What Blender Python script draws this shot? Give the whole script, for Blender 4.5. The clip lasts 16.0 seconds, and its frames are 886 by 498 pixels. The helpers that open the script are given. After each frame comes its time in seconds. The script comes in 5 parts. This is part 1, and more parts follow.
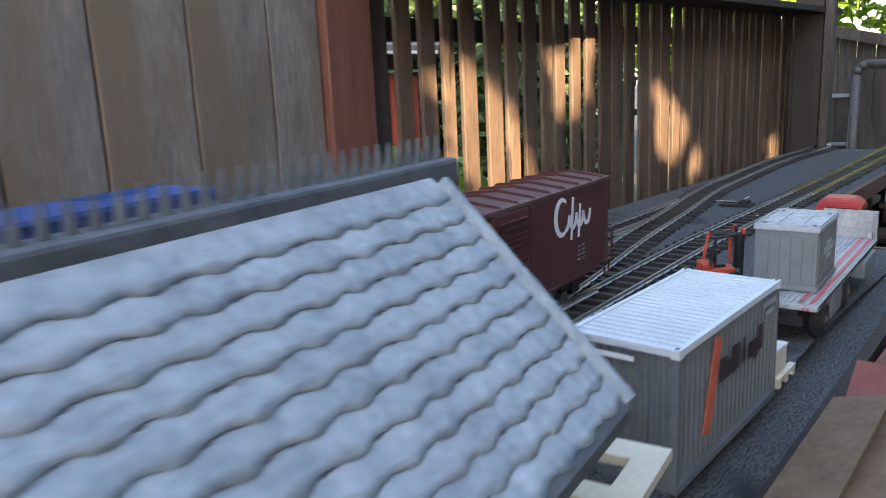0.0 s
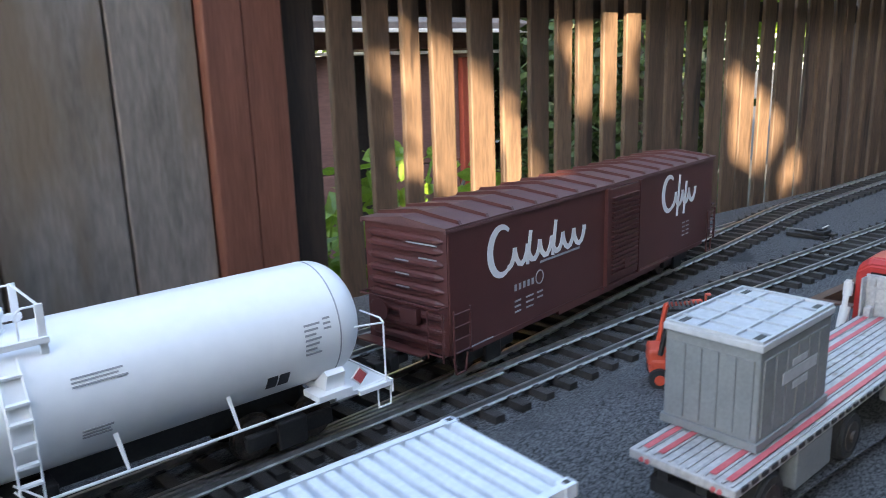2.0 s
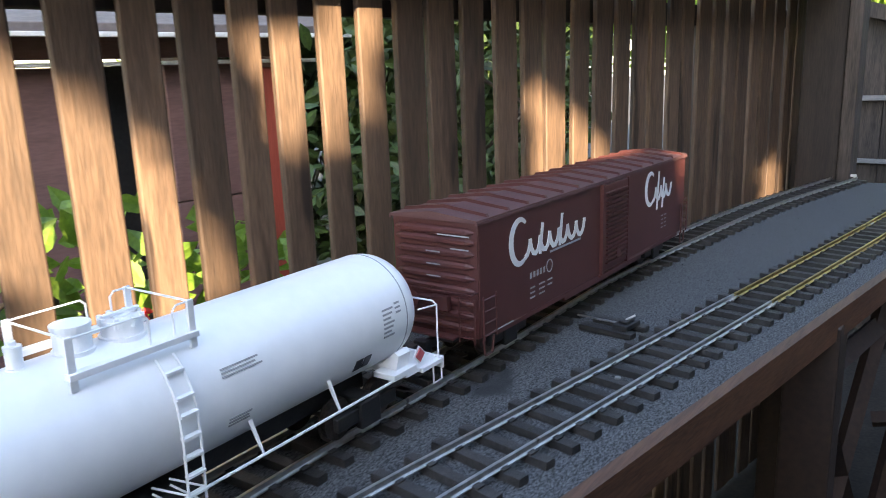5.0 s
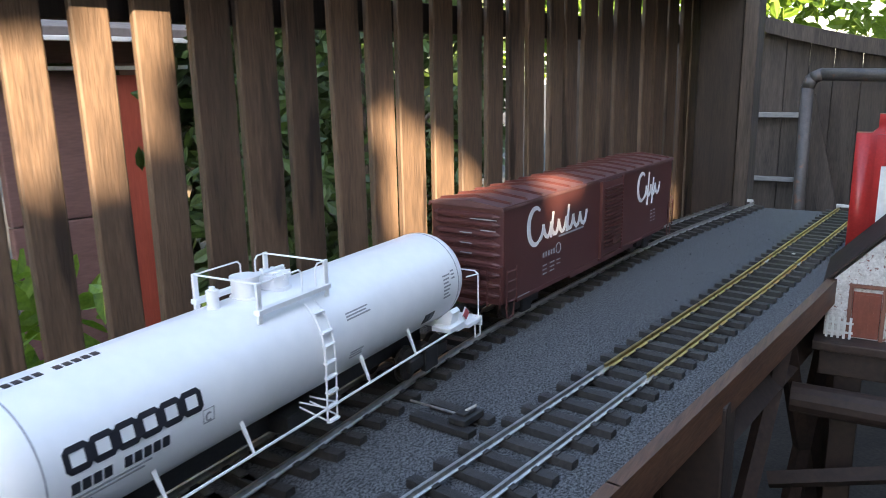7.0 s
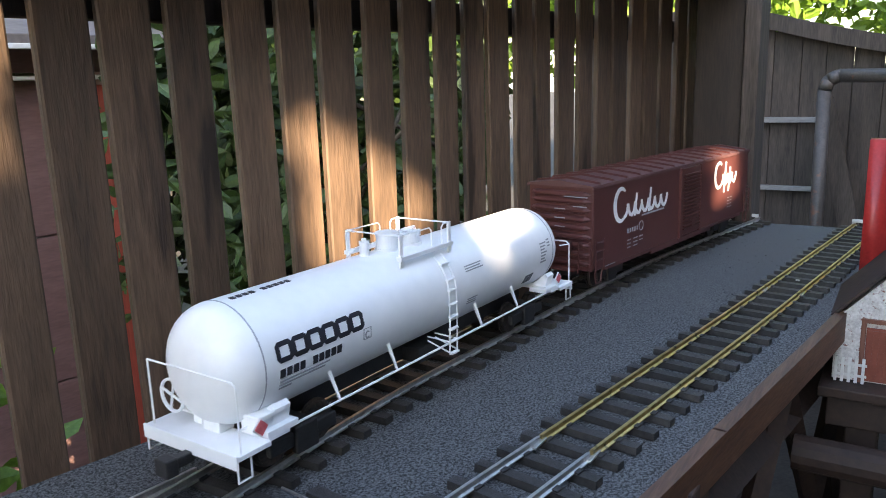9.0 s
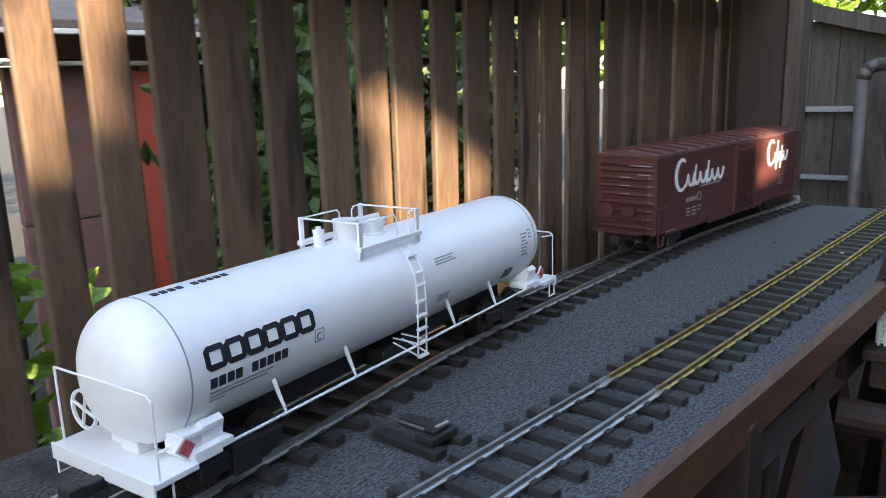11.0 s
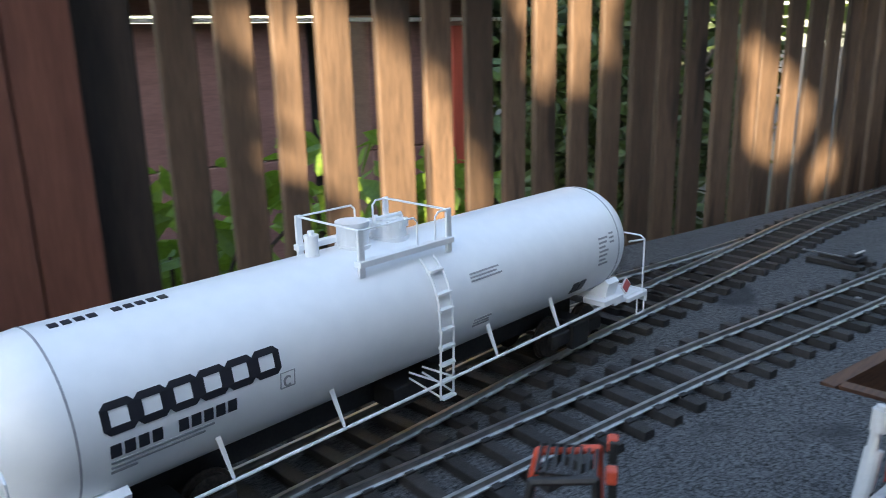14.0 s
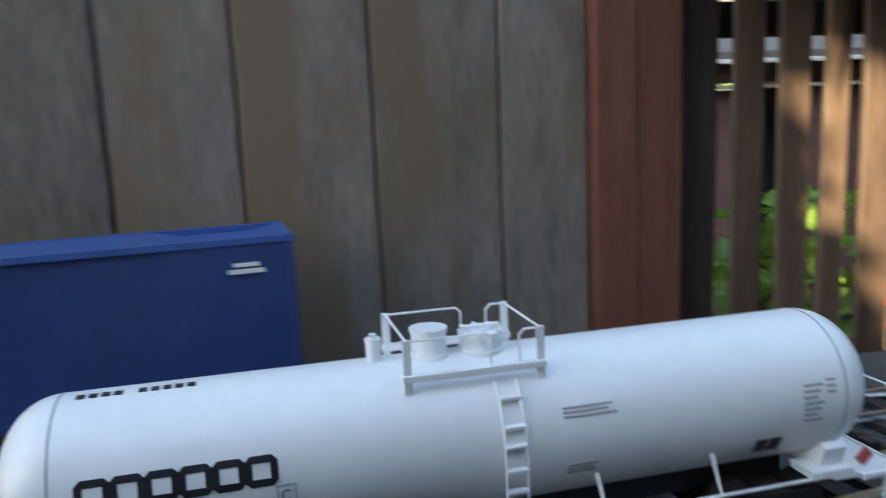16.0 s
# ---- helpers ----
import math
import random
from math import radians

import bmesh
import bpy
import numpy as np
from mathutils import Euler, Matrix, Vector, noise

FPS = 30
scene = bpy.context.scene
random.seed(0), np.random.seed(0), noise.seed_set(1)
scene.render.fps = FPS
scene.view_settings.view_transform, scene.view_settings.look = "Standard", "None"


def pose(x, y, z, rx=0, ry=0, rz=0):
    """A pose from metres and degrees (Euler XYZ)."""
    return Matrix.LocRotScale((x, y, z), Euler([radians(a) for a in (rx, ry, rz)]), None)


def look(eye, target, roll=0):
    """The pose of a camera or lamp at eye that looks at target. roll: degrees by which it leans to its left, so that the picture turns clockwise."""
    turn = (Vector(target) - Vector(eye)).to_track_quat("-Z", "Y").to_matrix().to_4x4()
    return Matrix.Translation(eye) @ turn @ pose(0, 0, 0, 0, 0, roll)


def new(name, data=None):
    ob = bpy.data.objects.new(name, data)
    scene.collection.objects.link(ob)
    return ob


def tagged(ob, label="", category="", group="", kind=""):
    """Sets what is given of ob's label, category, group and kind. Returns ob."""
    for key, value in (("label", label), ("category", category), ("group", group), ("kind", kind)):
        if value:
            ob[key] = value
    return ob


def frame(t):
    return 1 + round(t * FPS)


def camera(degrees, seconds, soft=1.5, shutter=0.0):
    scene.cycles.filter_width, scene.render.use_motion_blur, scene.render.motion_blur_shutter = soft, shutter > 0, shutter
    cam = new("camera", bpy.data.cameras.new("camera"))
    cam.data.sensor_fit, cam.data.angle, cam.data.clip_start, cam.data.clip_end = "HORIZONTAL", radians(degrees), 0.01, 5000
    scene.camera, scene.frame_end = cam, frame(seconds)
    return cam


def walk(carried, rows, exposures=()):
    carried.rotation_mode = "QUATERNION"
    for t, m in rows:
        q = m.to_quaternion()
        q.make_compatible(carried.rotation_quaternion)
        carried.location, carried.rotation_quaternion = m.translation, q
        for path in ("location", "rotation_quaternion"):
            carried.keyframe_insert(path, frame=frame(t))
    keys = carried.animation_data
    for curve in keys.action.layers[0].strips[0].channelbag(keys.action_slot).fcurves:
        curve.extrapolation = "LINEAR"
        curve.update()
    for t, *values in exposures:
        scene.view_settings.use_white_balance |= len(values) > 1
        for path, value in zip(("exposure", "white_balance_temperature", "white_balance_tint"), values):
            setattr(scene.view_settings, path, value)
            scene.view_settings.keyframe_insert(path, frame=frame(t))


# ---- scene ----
cam = camera(60.3, 16.0, soft=0.8, shutter=0.4)
PATH = [
    (0, (-1.868, -0.196, 0.291), (-0.206, 0.828, -0.14), -2.6),
    (0.5, (-1.724, -0.214, 0.284), (-0.103, 0.875, -0.148), -2.6),
    (1, (-1.6, -0.229, 0.277), (-0.138, 1.058, -0.178), -2.8),
    (1.5, (-1.509, -0.258, 0.279), (-0.098, 1.077, -0.198), -2.5),
    (2, (-1.453, -0.269, 0.288), (-0.025, 1.052, -0.179), -1.8),
    (2.5, (-1.361, -0.236, 0.287), (0.146, 0.999, -0.163), -1.2),
    (3, (-1.288, -0.214, 0.289), (0.292, 0.931, -0.146), -1.6),
    (3.5, (-1.183, -0.214, 0.279), (0.401, 0.916, -0.183), -3.0),
    (3.7, (-1.142, -0.215, 0.277), (0.421, 0.943, -0.189), -2.8),
    (5.8, (-0.813, -0.21, 0.298), (0.778, 0.915, -0.151), -1.6),
    (6, (-0.784, -0.214, 0.296), (0.819, 0.895, -0.152), -1.9),
    (6.5, (-0.737, -0.211, 0.303), (0.921, 0.814, -0.144), -1.0),
    (7, (-0.709, -0.199, 0.304), (0.981, 0.772, -0.145), -1.1),
    (7.5, (-0.645, -0.194, 0.301), (1.061, 0.758, -0.124), -1.1),
    (8, (-0.566, -0.202, 0.296), (1.113, 0.809, -0.103), -0.4),
    (8.5, (-0.522, -0.205, 0.288), (1.148, 0.811, -0.134), -1.1),
    (8.7, (-0.521, -0.213, 0.295), (1.148, 0.804, -0.13), -1.5),
    (10.8, (-0.576, -0.209, 0.269), (1.062, 0.854, -0.161), -2.2),
    (11, (-0.599, -0.205, 0.269), (1.029, 0.873, -0.163), -1.7),
    (11.5, (-0.69, -0.191, 0.275), (0.912, 0.926, -0.154), -2.0),
    (12, (-0.79, -0.177, 0.288), (0.794, 0.959, -0.157), -1.6),
    (12.5, (-0.875, -0.188, 0.285), (0.633, 1.031, -0.208), -1.8),
    (13, (-0.961, -0.186, 0.28), (0.469, 1.120, -0.215), -1.0),
    (13.5, (-1.047, -0.183, 0.275), (0.37, 1.12, -0.266), -1.8),
    (14, (-1.118, -0.184, 0.27), (0.231, 1.195, -0.256), -1.3),
    (14.5, (-1.178, -0.217, 0.267), (-0.091, 1.318, -0.282), -1.2),
    (15, (-1.230, -0.218, 0.265), (-0.356, 1.454, -0.265), -2.9),
    (15.5, (-1.327, -0.195, 0.273), (-0.433, 1.492, -0.168), -2.9),
    (16, (-1.402, -0.194, 0.278), (-0.775, 1.634, -0.049), -2.5),
]
walk(cam, [(t, look(eye, target, roll)) for t, eye, target, roll in PATH],
     exposures=[(0, 2.6, 7300, 12), (2, 2.84, 7300, 11), (3.5, 2.82, 7300, 12), (8.5, 2.68, 7250, 12), (11, 2.6, 7250, 12), (13, 2.38, 7250, 10), (14.5, 2.36, 7150, 7), (16, 2.16, 7150, 5)])

# ---- light ----
world = bpy.data.worlds.new("sky")
scene.world = world
world.use_nodes = True
wn = world.node_tree.nodes
sky = wn.new("ShaderNodeTexSky")
sky.sky_type, sky.sun_disc = "NISHITA", False
SUN_FROM = Vector((-0.62, -0.62, 0.50)).normalized()
sky.sun_elevation = math.asin(SUN_FROM.z)
sky.sun_rotation = math.atan2(SUN_FROM.x, SUN_FROM.y)
world.node_tree.links.new(sky.outputs[0], wn["Background"].inputs[0])
wn["Background"].inputs[1].default_value = 0.15
sun_data = bpy.data.lights.new("sun", "SUN")
sun_data.energy, sun_data.angle, sun_data.color = 4.8, radians(0.45), (1.0, 0.85, 0.64)
sun = new("sun", sun_data)
sun.matrix_basis = look(SUN_FROM * 8, (0, 0, 0))


# ---- materials ----
def mat(name, dark, light, scale=40, rough=0.6, bump=0.15, metal=0.0, stretch=(1, 1, 1), fine=6.0, vary=0.0, spot=None, sharp=0.35):
    """Two colours mixed by a coarse and a fine noise, with relief from the fine one."""
    m = bpy.data.materials.new(name)
    m.use_nodes = True
    n, l = m.node_tree.nodes, m.node_tree.links
    b = n["Principled BSDF"]
    tc, mp = n.new("ShaderNodeTexCoord"), n.new("ShaderNodeMapping")
    mp.inputs["Scale"].default_value = stretch
    info = n.new("ShaderNodeObjectInfo")
    shift = n.new("ShaderNodeVectorMath")
    shift.operation = "MULTIPLY_ADD"
    shift.inputs[1].default_value = (7.3, 5.1, 3.7)
    l.new(info.outputs["Random"], shift.inputs[0])
    l.new(tc.outputs["Object"], shift.inputs[2])
    l.new(shift.outputs[0], mp.inputs[0])
    a, f = n.new("ShaderNodeTexNoise"), n.new("ShaderNodeTexNoise")
    a.inputs["Scale"].default_value, a.inputs["Detail"].default_value = scale, 3
    f.inputs["Scale"].default_value, f.inputs["Detail"].default_value = scale * fine, 4
    l.new(mp.outputs[0], a.inputs["Vector"]), l.new(mp.outputs[0], f.inputs["Vector"])
    mx = n.new("ShaderNodeMath")
    mx.operation = "ADD"
    l.new(a.outputs["Fac"], mx.inputs[0]), l.new(f.outputs["Fac"], mx.inputs[1])
    rg = n.new("ShaderNodeMapRange")
    rg.inputs["From Min"].default_value, rg.inputs["From Max"].default_value = 1 - sharp, 1 + sharp
    l.new(mx.outputs[0], rg.inputs["Value"])
    c = n.new("ShaderNodeMix")
    c.data_type = "RGBA"
    c.inputs["A"].default_value, c.inputs["B"].default_value = (*dark, 1), (*light, 1)
    l.new(rg.outputs[0], c.inputs["Factor"])
    out = c.outputs["Result"]
    if spot:
        v, cr = n.new("ShaderNodeTexNoise"), n.new("ShaderNodeMapRange")
        v.inputs["Scale"].default_value, v.inputs["Detail"].default_value = spot[1], 5
        cr.inputs["From Min"].default_value, cr.inputs["From Max"].default_value = spot[2], spot[2] + 0.08
        l.new(mp.outputs[0], v.inputs["Vector"]), l.new(v.outputs["Fac"], cr.inputs["Value"])
        s = n.new("ShaderNodeMix")
        s.data_type = "RGBA"
        s.inputs["B"].default_value = (*spot[0], 1)
        l.new(out, s.inputs["A"]), l.new(cr.outputs[0], s.inputs["Factor"])
        out = s.outputs["Result"]
    if vary:
        h, mr = n.new("ShaderNodeHueSaturation"), n.new("ShaderNodeMapRange")
        mr.inputs["To Min"].default_value, mr.inputs["To Max"].default_value = 1 - vary, 1 + vary
        l.new(info.outputs["Random"], mr.inputs["Value"]), l.new(mr.outputs[0], h.inputs["Value"])
        l.new(out, h.inputs["Color"])
        out = h.outputs["Color"]
    l.new(out, b.inputs["Base Color"])
    b.inputs["Roughness"].default_value, b.inputs["Metallic"].default_value = rough, metal
    if bump:
        bp = n.new("ShaderNodeBump")
        bp.inputs["Strength"].default_value, bp.inputs["Distance"].default_value = bump, 0.002
        l.new(f.outputs["Fac"], bp.inputs["Height"]), l.new(bp.outputs[0], b.inputs["Normal"])
    return m


GRIT = mat("roadbed_grit", (0.005, 0.0055, 0.006), (0.15, 0.155, 0.16), 430, 0.88, 0.7, fine=2.3, spot=((0.024, 0.025, 0.028), 7, 0.64), sharp=0.15)
SLAT = mat("stained_fence_wood", (0.052, 0.033, 0.022), (0.165, 0.102, 0.065), 18, 0.62, 0.4, stretch=(3, 3, 0.35), vary=0.32, spot=((0.03, 0.018, 0.012), 9, 0.6), sharp=0.42)
PLANK = mat("weathered_plank", (0.1, 0.088, 0.077), (0.265, 0.23, 0.2), 13, 0.8, 0.5, stretch=(2.2, 2.2, 0.5), vary=0.14, spot=((0.165, 0.124, 0.088), 4, 0.52), sharp=0.42)
POSTRED = mat("red_brown_stain", (0.12, 0.042, 0.027), (0.23, 0.09, 0.058), 24, 0.6, 0.25, stretch=(3, 3, 0.2))
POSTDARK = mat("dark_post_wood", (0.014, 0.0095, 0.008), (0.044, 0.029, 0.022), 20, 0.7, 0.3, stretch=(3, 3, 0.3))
FARWOOD = mat("old_fence_wood", (0.03, 0.023, 0.019), (0.1, 0.076, 0.062), 18, 0.8, 0.3, stretch=(3, 3, 0.3), vary=0.25)
FASCIA = mat("fascia_wood", (0.05, 0.02, 0.011), (0.15, 0.068, 0.036), 20, 0.55, 0.3, stretch=(0.3, 3, 3))
TRESTLE = mat("trestle_wood", (0.012, 0.0065, 0.005), (0.042, 0.022, 0.015), 20, 0.7, 0.3, stretch=(1, 1, 1), vary=0.25)
TIE = mat("sleeper_plastic", (0.011, 0.01, 0.0098), (0.045, 0.04, 0.037), 200, 0.55, 0.3, vary=0.35)
STEEL = mat("dull_rail_steel", (0.42, 0.41, 0.39), (0.72, 0.7, 0.68), 120, 0.42, 0.08, metal=1.0, spot=((0.2, 0.17, 0.14), 60, 0.66))
BRASS = mat("rail_brass", (0.46, 0.32, 0.11), (0.74, 0.56, 0.25), 120, 0.42, 0.08, metal=1.0, spot=((0.15, 0.11, 0.06), 70, 0.6))
OXIDE = mat("oxide_red_paint", (0.083, 0.026, 0.024), (0.108, 0.036, 0.033), 30, 0.42, 0.03, fine=20)
OXIDE_ROOF = mat("oxide_red_roof_paint", (0.1, 0.046, 0.045), (0.14, 0.066, 0.064), 40, 0.5, 0.05, fine=14)
WHITE = mat("white_tank_paint", (0.83, 0.845, 0.855), (0.89, 0.9, 0.905), 12, 0.3, 0.01, fine=8)
LETTERWHITE = mat("white_lettering", (0.75, 0.75, 0.75), (0.85, 0.85, 0.85), 60, 0.5, 0.0)
LETTERBLACK = mat("black_lettering", (0.012, 0.013, 0.02), (0.02, 0.021, 0.03), 60, 0.45, 0.0)
LETTERGREY = mat("grey_small_print", (0.26, 0.27, 0.29), (0.4, 0.41, 0.43), 400, 0.5, 0.0)
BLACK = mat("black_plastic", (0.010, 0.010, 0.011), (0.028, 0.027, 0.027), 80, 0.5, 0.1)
RUBBER = mat("rubber", (0.012, 0.012, 0.013), (0.03, 0.03, 0.03), 150, 0.8, 0.2)
WHEEL = mat("wheel_metal", (0.05, 0.045, 0.04), (0.16, 0.13, 0.11), 90, 0.45, 0.1, metal=0.8)
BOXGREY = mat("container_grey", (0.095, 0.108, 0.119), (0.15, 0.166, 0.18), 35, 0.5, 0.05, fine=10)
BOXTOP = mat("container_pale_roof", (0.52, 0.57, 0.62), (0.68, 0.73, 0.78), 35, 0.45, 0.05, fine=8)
CRATE = mat("crate_grey", (0.16, 0.172, 0.178), (0.22, 0.235, 0.24), 40, 0.55, 0.05, fine=10)
CRATETOP = mat("crate_lid_grey", (0.36, 0.38, 0.4), (0.5, 0.52, 0.54), 40, 0.5, 0.05)
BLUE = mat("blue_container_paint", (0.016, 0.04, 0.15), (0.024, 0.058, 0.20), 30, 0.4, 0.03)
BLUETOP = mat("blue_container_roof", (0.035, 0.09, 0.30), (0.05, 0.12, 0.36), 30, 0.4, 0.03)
RED = mat("red_cab_paint", (0.36, 0.022, 0.02), (0.5, 0.04, 0.034), 40, 0.35, 0.03)
FORKRED = mat("orange_red_paint", (0.5, 0.06, 0.03), (0.62, 0.09, 0.045), 60, 0.4, 0.02)
ORANGE = mat("orange_mark", (0.5, 0.1, 0.05), (0.58, 0.13, 0.07), 60, 0.5, 0.0)
BEDGREY = mat("worn_truck_bed", (0.3, 0.3, 0.3), (0.55, 0.54, 0.53), 60, 0.45, 0.15, fine=5, spot=((0.22, 0.18, 0.14), 40, 0.62))
STRIPE = mat("red_stripe", (0.5, 0.07, 0.08), (0.66, 0.16, 0.17), 90, 0.5, 0.05)
CREAM = mat("cream_card", (0.55, 0.5, 0.38), (0.68, 0.63, 0.5), 40, 0.7, 0.05)
TILE = mat("painted_roof_tile", (0.22, 0.27, 0.31), (0.42, 0.475, 0.52), 55, 0.75, 0.8, fine=3, vary=0.08, spot=((0.25, 0.25, 0.16), 14, 0.7))
RIDGE = mat("grey_ridge", (0.06, 0.07, 0.08), (0.13, 0.142, 0.155), 50, 0.7, 0.2)
STONE = mat("model_stone_wall", (0.4, 0.38, 0.36), (0.72, 0.7, 0.68), 120, 0.85, 0.5, fine=3, spot=((0.22, 0.1, 0.09), 160, 0.6))
REDDOOR = mat("red_brown_door", (0.16, 0.036, 0.022), (0.23, 0.058, 0.036), 60, 0.5, 0.1)
CARDBOARD = mat("worn_cardboard", (0.13, 0.077, 0.042), (0.21, 0.13, 0.075), 30, 0.85, 0.1)
SHED = mat("pinkish_shed_board", (0.115, 0.062, 0.058), (0.18, 0.1, 0.094), 6, 0.7, 0.1, stretch=(1, 1, 5))
SHEDROOF = mat("shed_roof", (0.12, 0.1, 0.095), (0.2, 0.17, 0.16), 10, 0.8, 0.3)
TRIMWHITE = mat("pale_trim", (0.6, 0.6, 0.58), (0.75, 0.74, 0.72), 30, 0.6, 0.05)
REDBOARD = mat("bright_red_board", (0.28, 0.05, 0.035), (0.4, 0.08, 0.05), 10, 0.6, 0.1, stretch=(6, 6, 0.5))
LEAF = mat("leaf_green", (0.05, 0.1, 0.012), (0.19, 0.3, 0.04), 30, 0.5, 0.1, vary=0.4)
ln, ll = LEAF.node_tree.nodes, LEAF.node_tree.links
glow, both = ln.new("ShaderNodeBsdfTranslucent"), ln.new("ShaderNodeMixShader")
glow.inputs["Color"].default_value, both.inputs["Fac"].default_value = (0.3, 0.48, 0.05, 1), 0.22
ll.new(ln["Principled BSDF"].outputs[0], both.inputs[1]), ll.new(glow.outputs[0], both.inputs[2])
ll.new(both.outputs[0], ln["Material Output"].inputs["Surface"])
# leaf green again, with the shade behind the fence put into its colour
LEAFSHADE = mat("shaded_leaf_green", (0.016, 0.035, 0.006), (0.06, 0.105, 0.018), 30, 0.5, 0.1, vary=0.4)
PETAL = mat("red_petal", (0.5, 0.02, 0.02), (0.75, 0.06, 0.05), 30, 0.5, 0.05)
BARK = mat("bark", (0.04, 0.03, 0.022), (0.11, 0.085, 0.06), 30, 0.9, 0.8)
SOIL = mat("garden_soil", (0.01, 0.008, 0.006), (0.035, 0.028, 0.022), 12, 0.95, 0.8, fine=8)
FRAMEGREY = mat("weathered_grey_wood", (0.17, 0.165, 0.16), (0.28, 0.275, 0.27), 30, 0.75, 0.2, stretch=(3, 0.4, 3))
PIPE = mat("painted_pipe", (0.045, 0.037, 0.034), (0.095, 0.08, 0.072), 40, 0.45, 0.1, spot=((0.16, 0.07, 0.04), 30, 0.62))
GLASSDARK = mat("dark_glass", (0.01, 0.012, 0.013), (0.02, 0.022, 0.024), 20, 0.12, 0.0)
SHADEWALL = mat("shade_wall_paint", (0.09, 0.075, 0.065), (0.15, 0.13, 0.115), 5, 0.8, 0.1)


# ---- mesh helpers ----
def finish(name, bm, material, parent=None, label="", smooth=False, at=None):
    me = bpy.data.meshes.new(name)
    bm.normal_update()
    bm.to_mesh(me)
    bm.free()
    for p in me.polygons:
        p.use_smooth = smooth
    me.materials.append(material)
    ob = new(name, me)
    if parent is not None:
        ob.parent = parent
    if at is not None:
        ob.matrix_basis = at
    if label:
        tagged(ob, label)
    return ob


def part(name, bm, material, parent, label="", smooth=False):
    return finish(name, bm, material, parent, label, smooth)


def thing(name, label, category, group="", m=None):
    ob = tagged(new(name), label, category, group)
    ob.empty_display_size = 0.02
    if m is not None:
        ob.matrix_basis = m
    return ob


def box(bm, x0, y0, z0, x1, y1, z1, bevel=0.0, m=None):
    r = bmesh.ops.create_cube(bm, size=1)
    vs = r["verts"]
    for v in vs:
        v.co = Vector(((x0 + x1) / 2 + v.co.x * (x1 - x0), (y0 + y1) / 2 + v.co.y * (y1 - y0), (z0 + z1) / 2 + v.co.z * (z1 - z0)))
    if m is not None:
        for v in vs:
            v.co = m @ v.co
    if bevel:
        es = list({e for v in vs for e in v.link_edges})
        bmesh.ops.bevel(bm, geom=es, offset=bevel, segments=2, affect="EDGES", profile=0.5)
    return bm


def boxes(*rows, bevel=0.0):
    bm = bmesh.new()
    for r in rows:
        box(bm, *r, bevel=bevel)
    return bm


def rod(bm, a, b, r, n=8):
    a, b = Vector(a), Vector(b)
    d = b - a
    q = d.to_track_quat("Z", "Y").to_matrix().to_4x4()
    bmesh.ops.create_cone(bm, cap_ends=True, segments=n, radius1=r, radius2=r, depth=d.length, matrix=Matrix.Translation((a + b) / 2) @ q)
    return bm


def tube(bm, pts, r, n=8):
    for a, b in zip(pts, pts[1:]):
        rod(bm, a, b, r, n)
    for p in pts[1:-1]:
        bmesh.ops.create_icosphere(bm, subdivisions=1, radius=r * 1.05, matrix=Matrix.Translation(p))
    return bm


def ribbon(bm, pts, w, z0, z1):
    """A flat stroke of width w along points (u, v), lying between the depths z0 and z1 on the third axis."""
    n = len(pts)
    rows = []
    for i, p in enumerate(pts):
        a, b = Vector(pts[max(i - 1, 0)]), Vector(pts[min(i + 1, n - 1)])
        t = (b - a).normalized()
        k = w(i / (n - 1)) if callable(w) else w
        nrm = Vector((-t.y, t.x)) * k / 2
        p = Vector(p)
        rows.append([bm.verts.new((q.x, q.y, z)) for q in (p + nrm, p - nrm) for z in (z0, z1)])
    for a, b in zip(rows, rows[1:]):
        for i, j in ((0, 1), (1, 3), (3, 2), (2, 0)):
            bm.faces.new((a[i], a[j], b[j], b[i]))
    bm.faces.new((rows[0][0], rows[0][2], rows[0][3], rows[0][1]))
    bm.faces.new((rows[-1][0], rows[-1][1], rows[-1][3], rows[-1][2]))
    bmesh.ops.recalc_face_normals(bm, faces=bm.faces)
    return bm


def loft(bm, rings, close=True):
    vs = [[bm.verts.new(p) for p in ring] for ring in rings]
    n = len(vs[0])
    for a, b in zip(vs, vs[1:]):
        for i in range(n if close else n - 1):
            j = (i + 1) % n
            bm.faces.new((a[i], a[j], b[j], b[i]))
    return vs


def interp(table, x):
    """Smooth curve through a table of (x, y)."""
    xs, ys = [p[0] for p in table], [p[1] for p in table]
    return sum(float(np.interp(x + d, xs, ys)) for d in np.linspace(-0.09, 0.09, 9)) / 9


# ---- plan ----
BACK = [(-3.2, 0.42), (-2.4, 0.34), (-1.8, 0.275), (-1.6, 0.252), (-1.5, 0.238), (-1.4, 0.223), (-1.3, 0.212), (-1.2, 0.2034), (-1.1, 0.197), (-1.0, 0.192), (-0.9, 0.193), (-0.8, 0.1961), (-0.7, 0.1998), (-0.6, 0.2042), (-0.5, 0.2035), (-0.4, 0.2), (-0.3, 0.2015), (-0.2, 0.2015), (-0.1, 0.2045), (0.0, 0.2065), (0.1, 0.1985), (0.2, 0.189), (0.3, 0.1805), (0.4, 0.171), (0.5, 0.161), (0.6, 0.1497), (0.7, 0.134), (0.85, 0.104), (1.09, 0.053), (1.4, 0.0)]
FRONT = [(-1.75, 0.193), (-1.5, 0.183), (-1.2, 0.158), (-0.95, 0.131), (-0.6, 0.093), (0.0, 0.0005), (0.4, -0.062), (1.4, -0.203)]
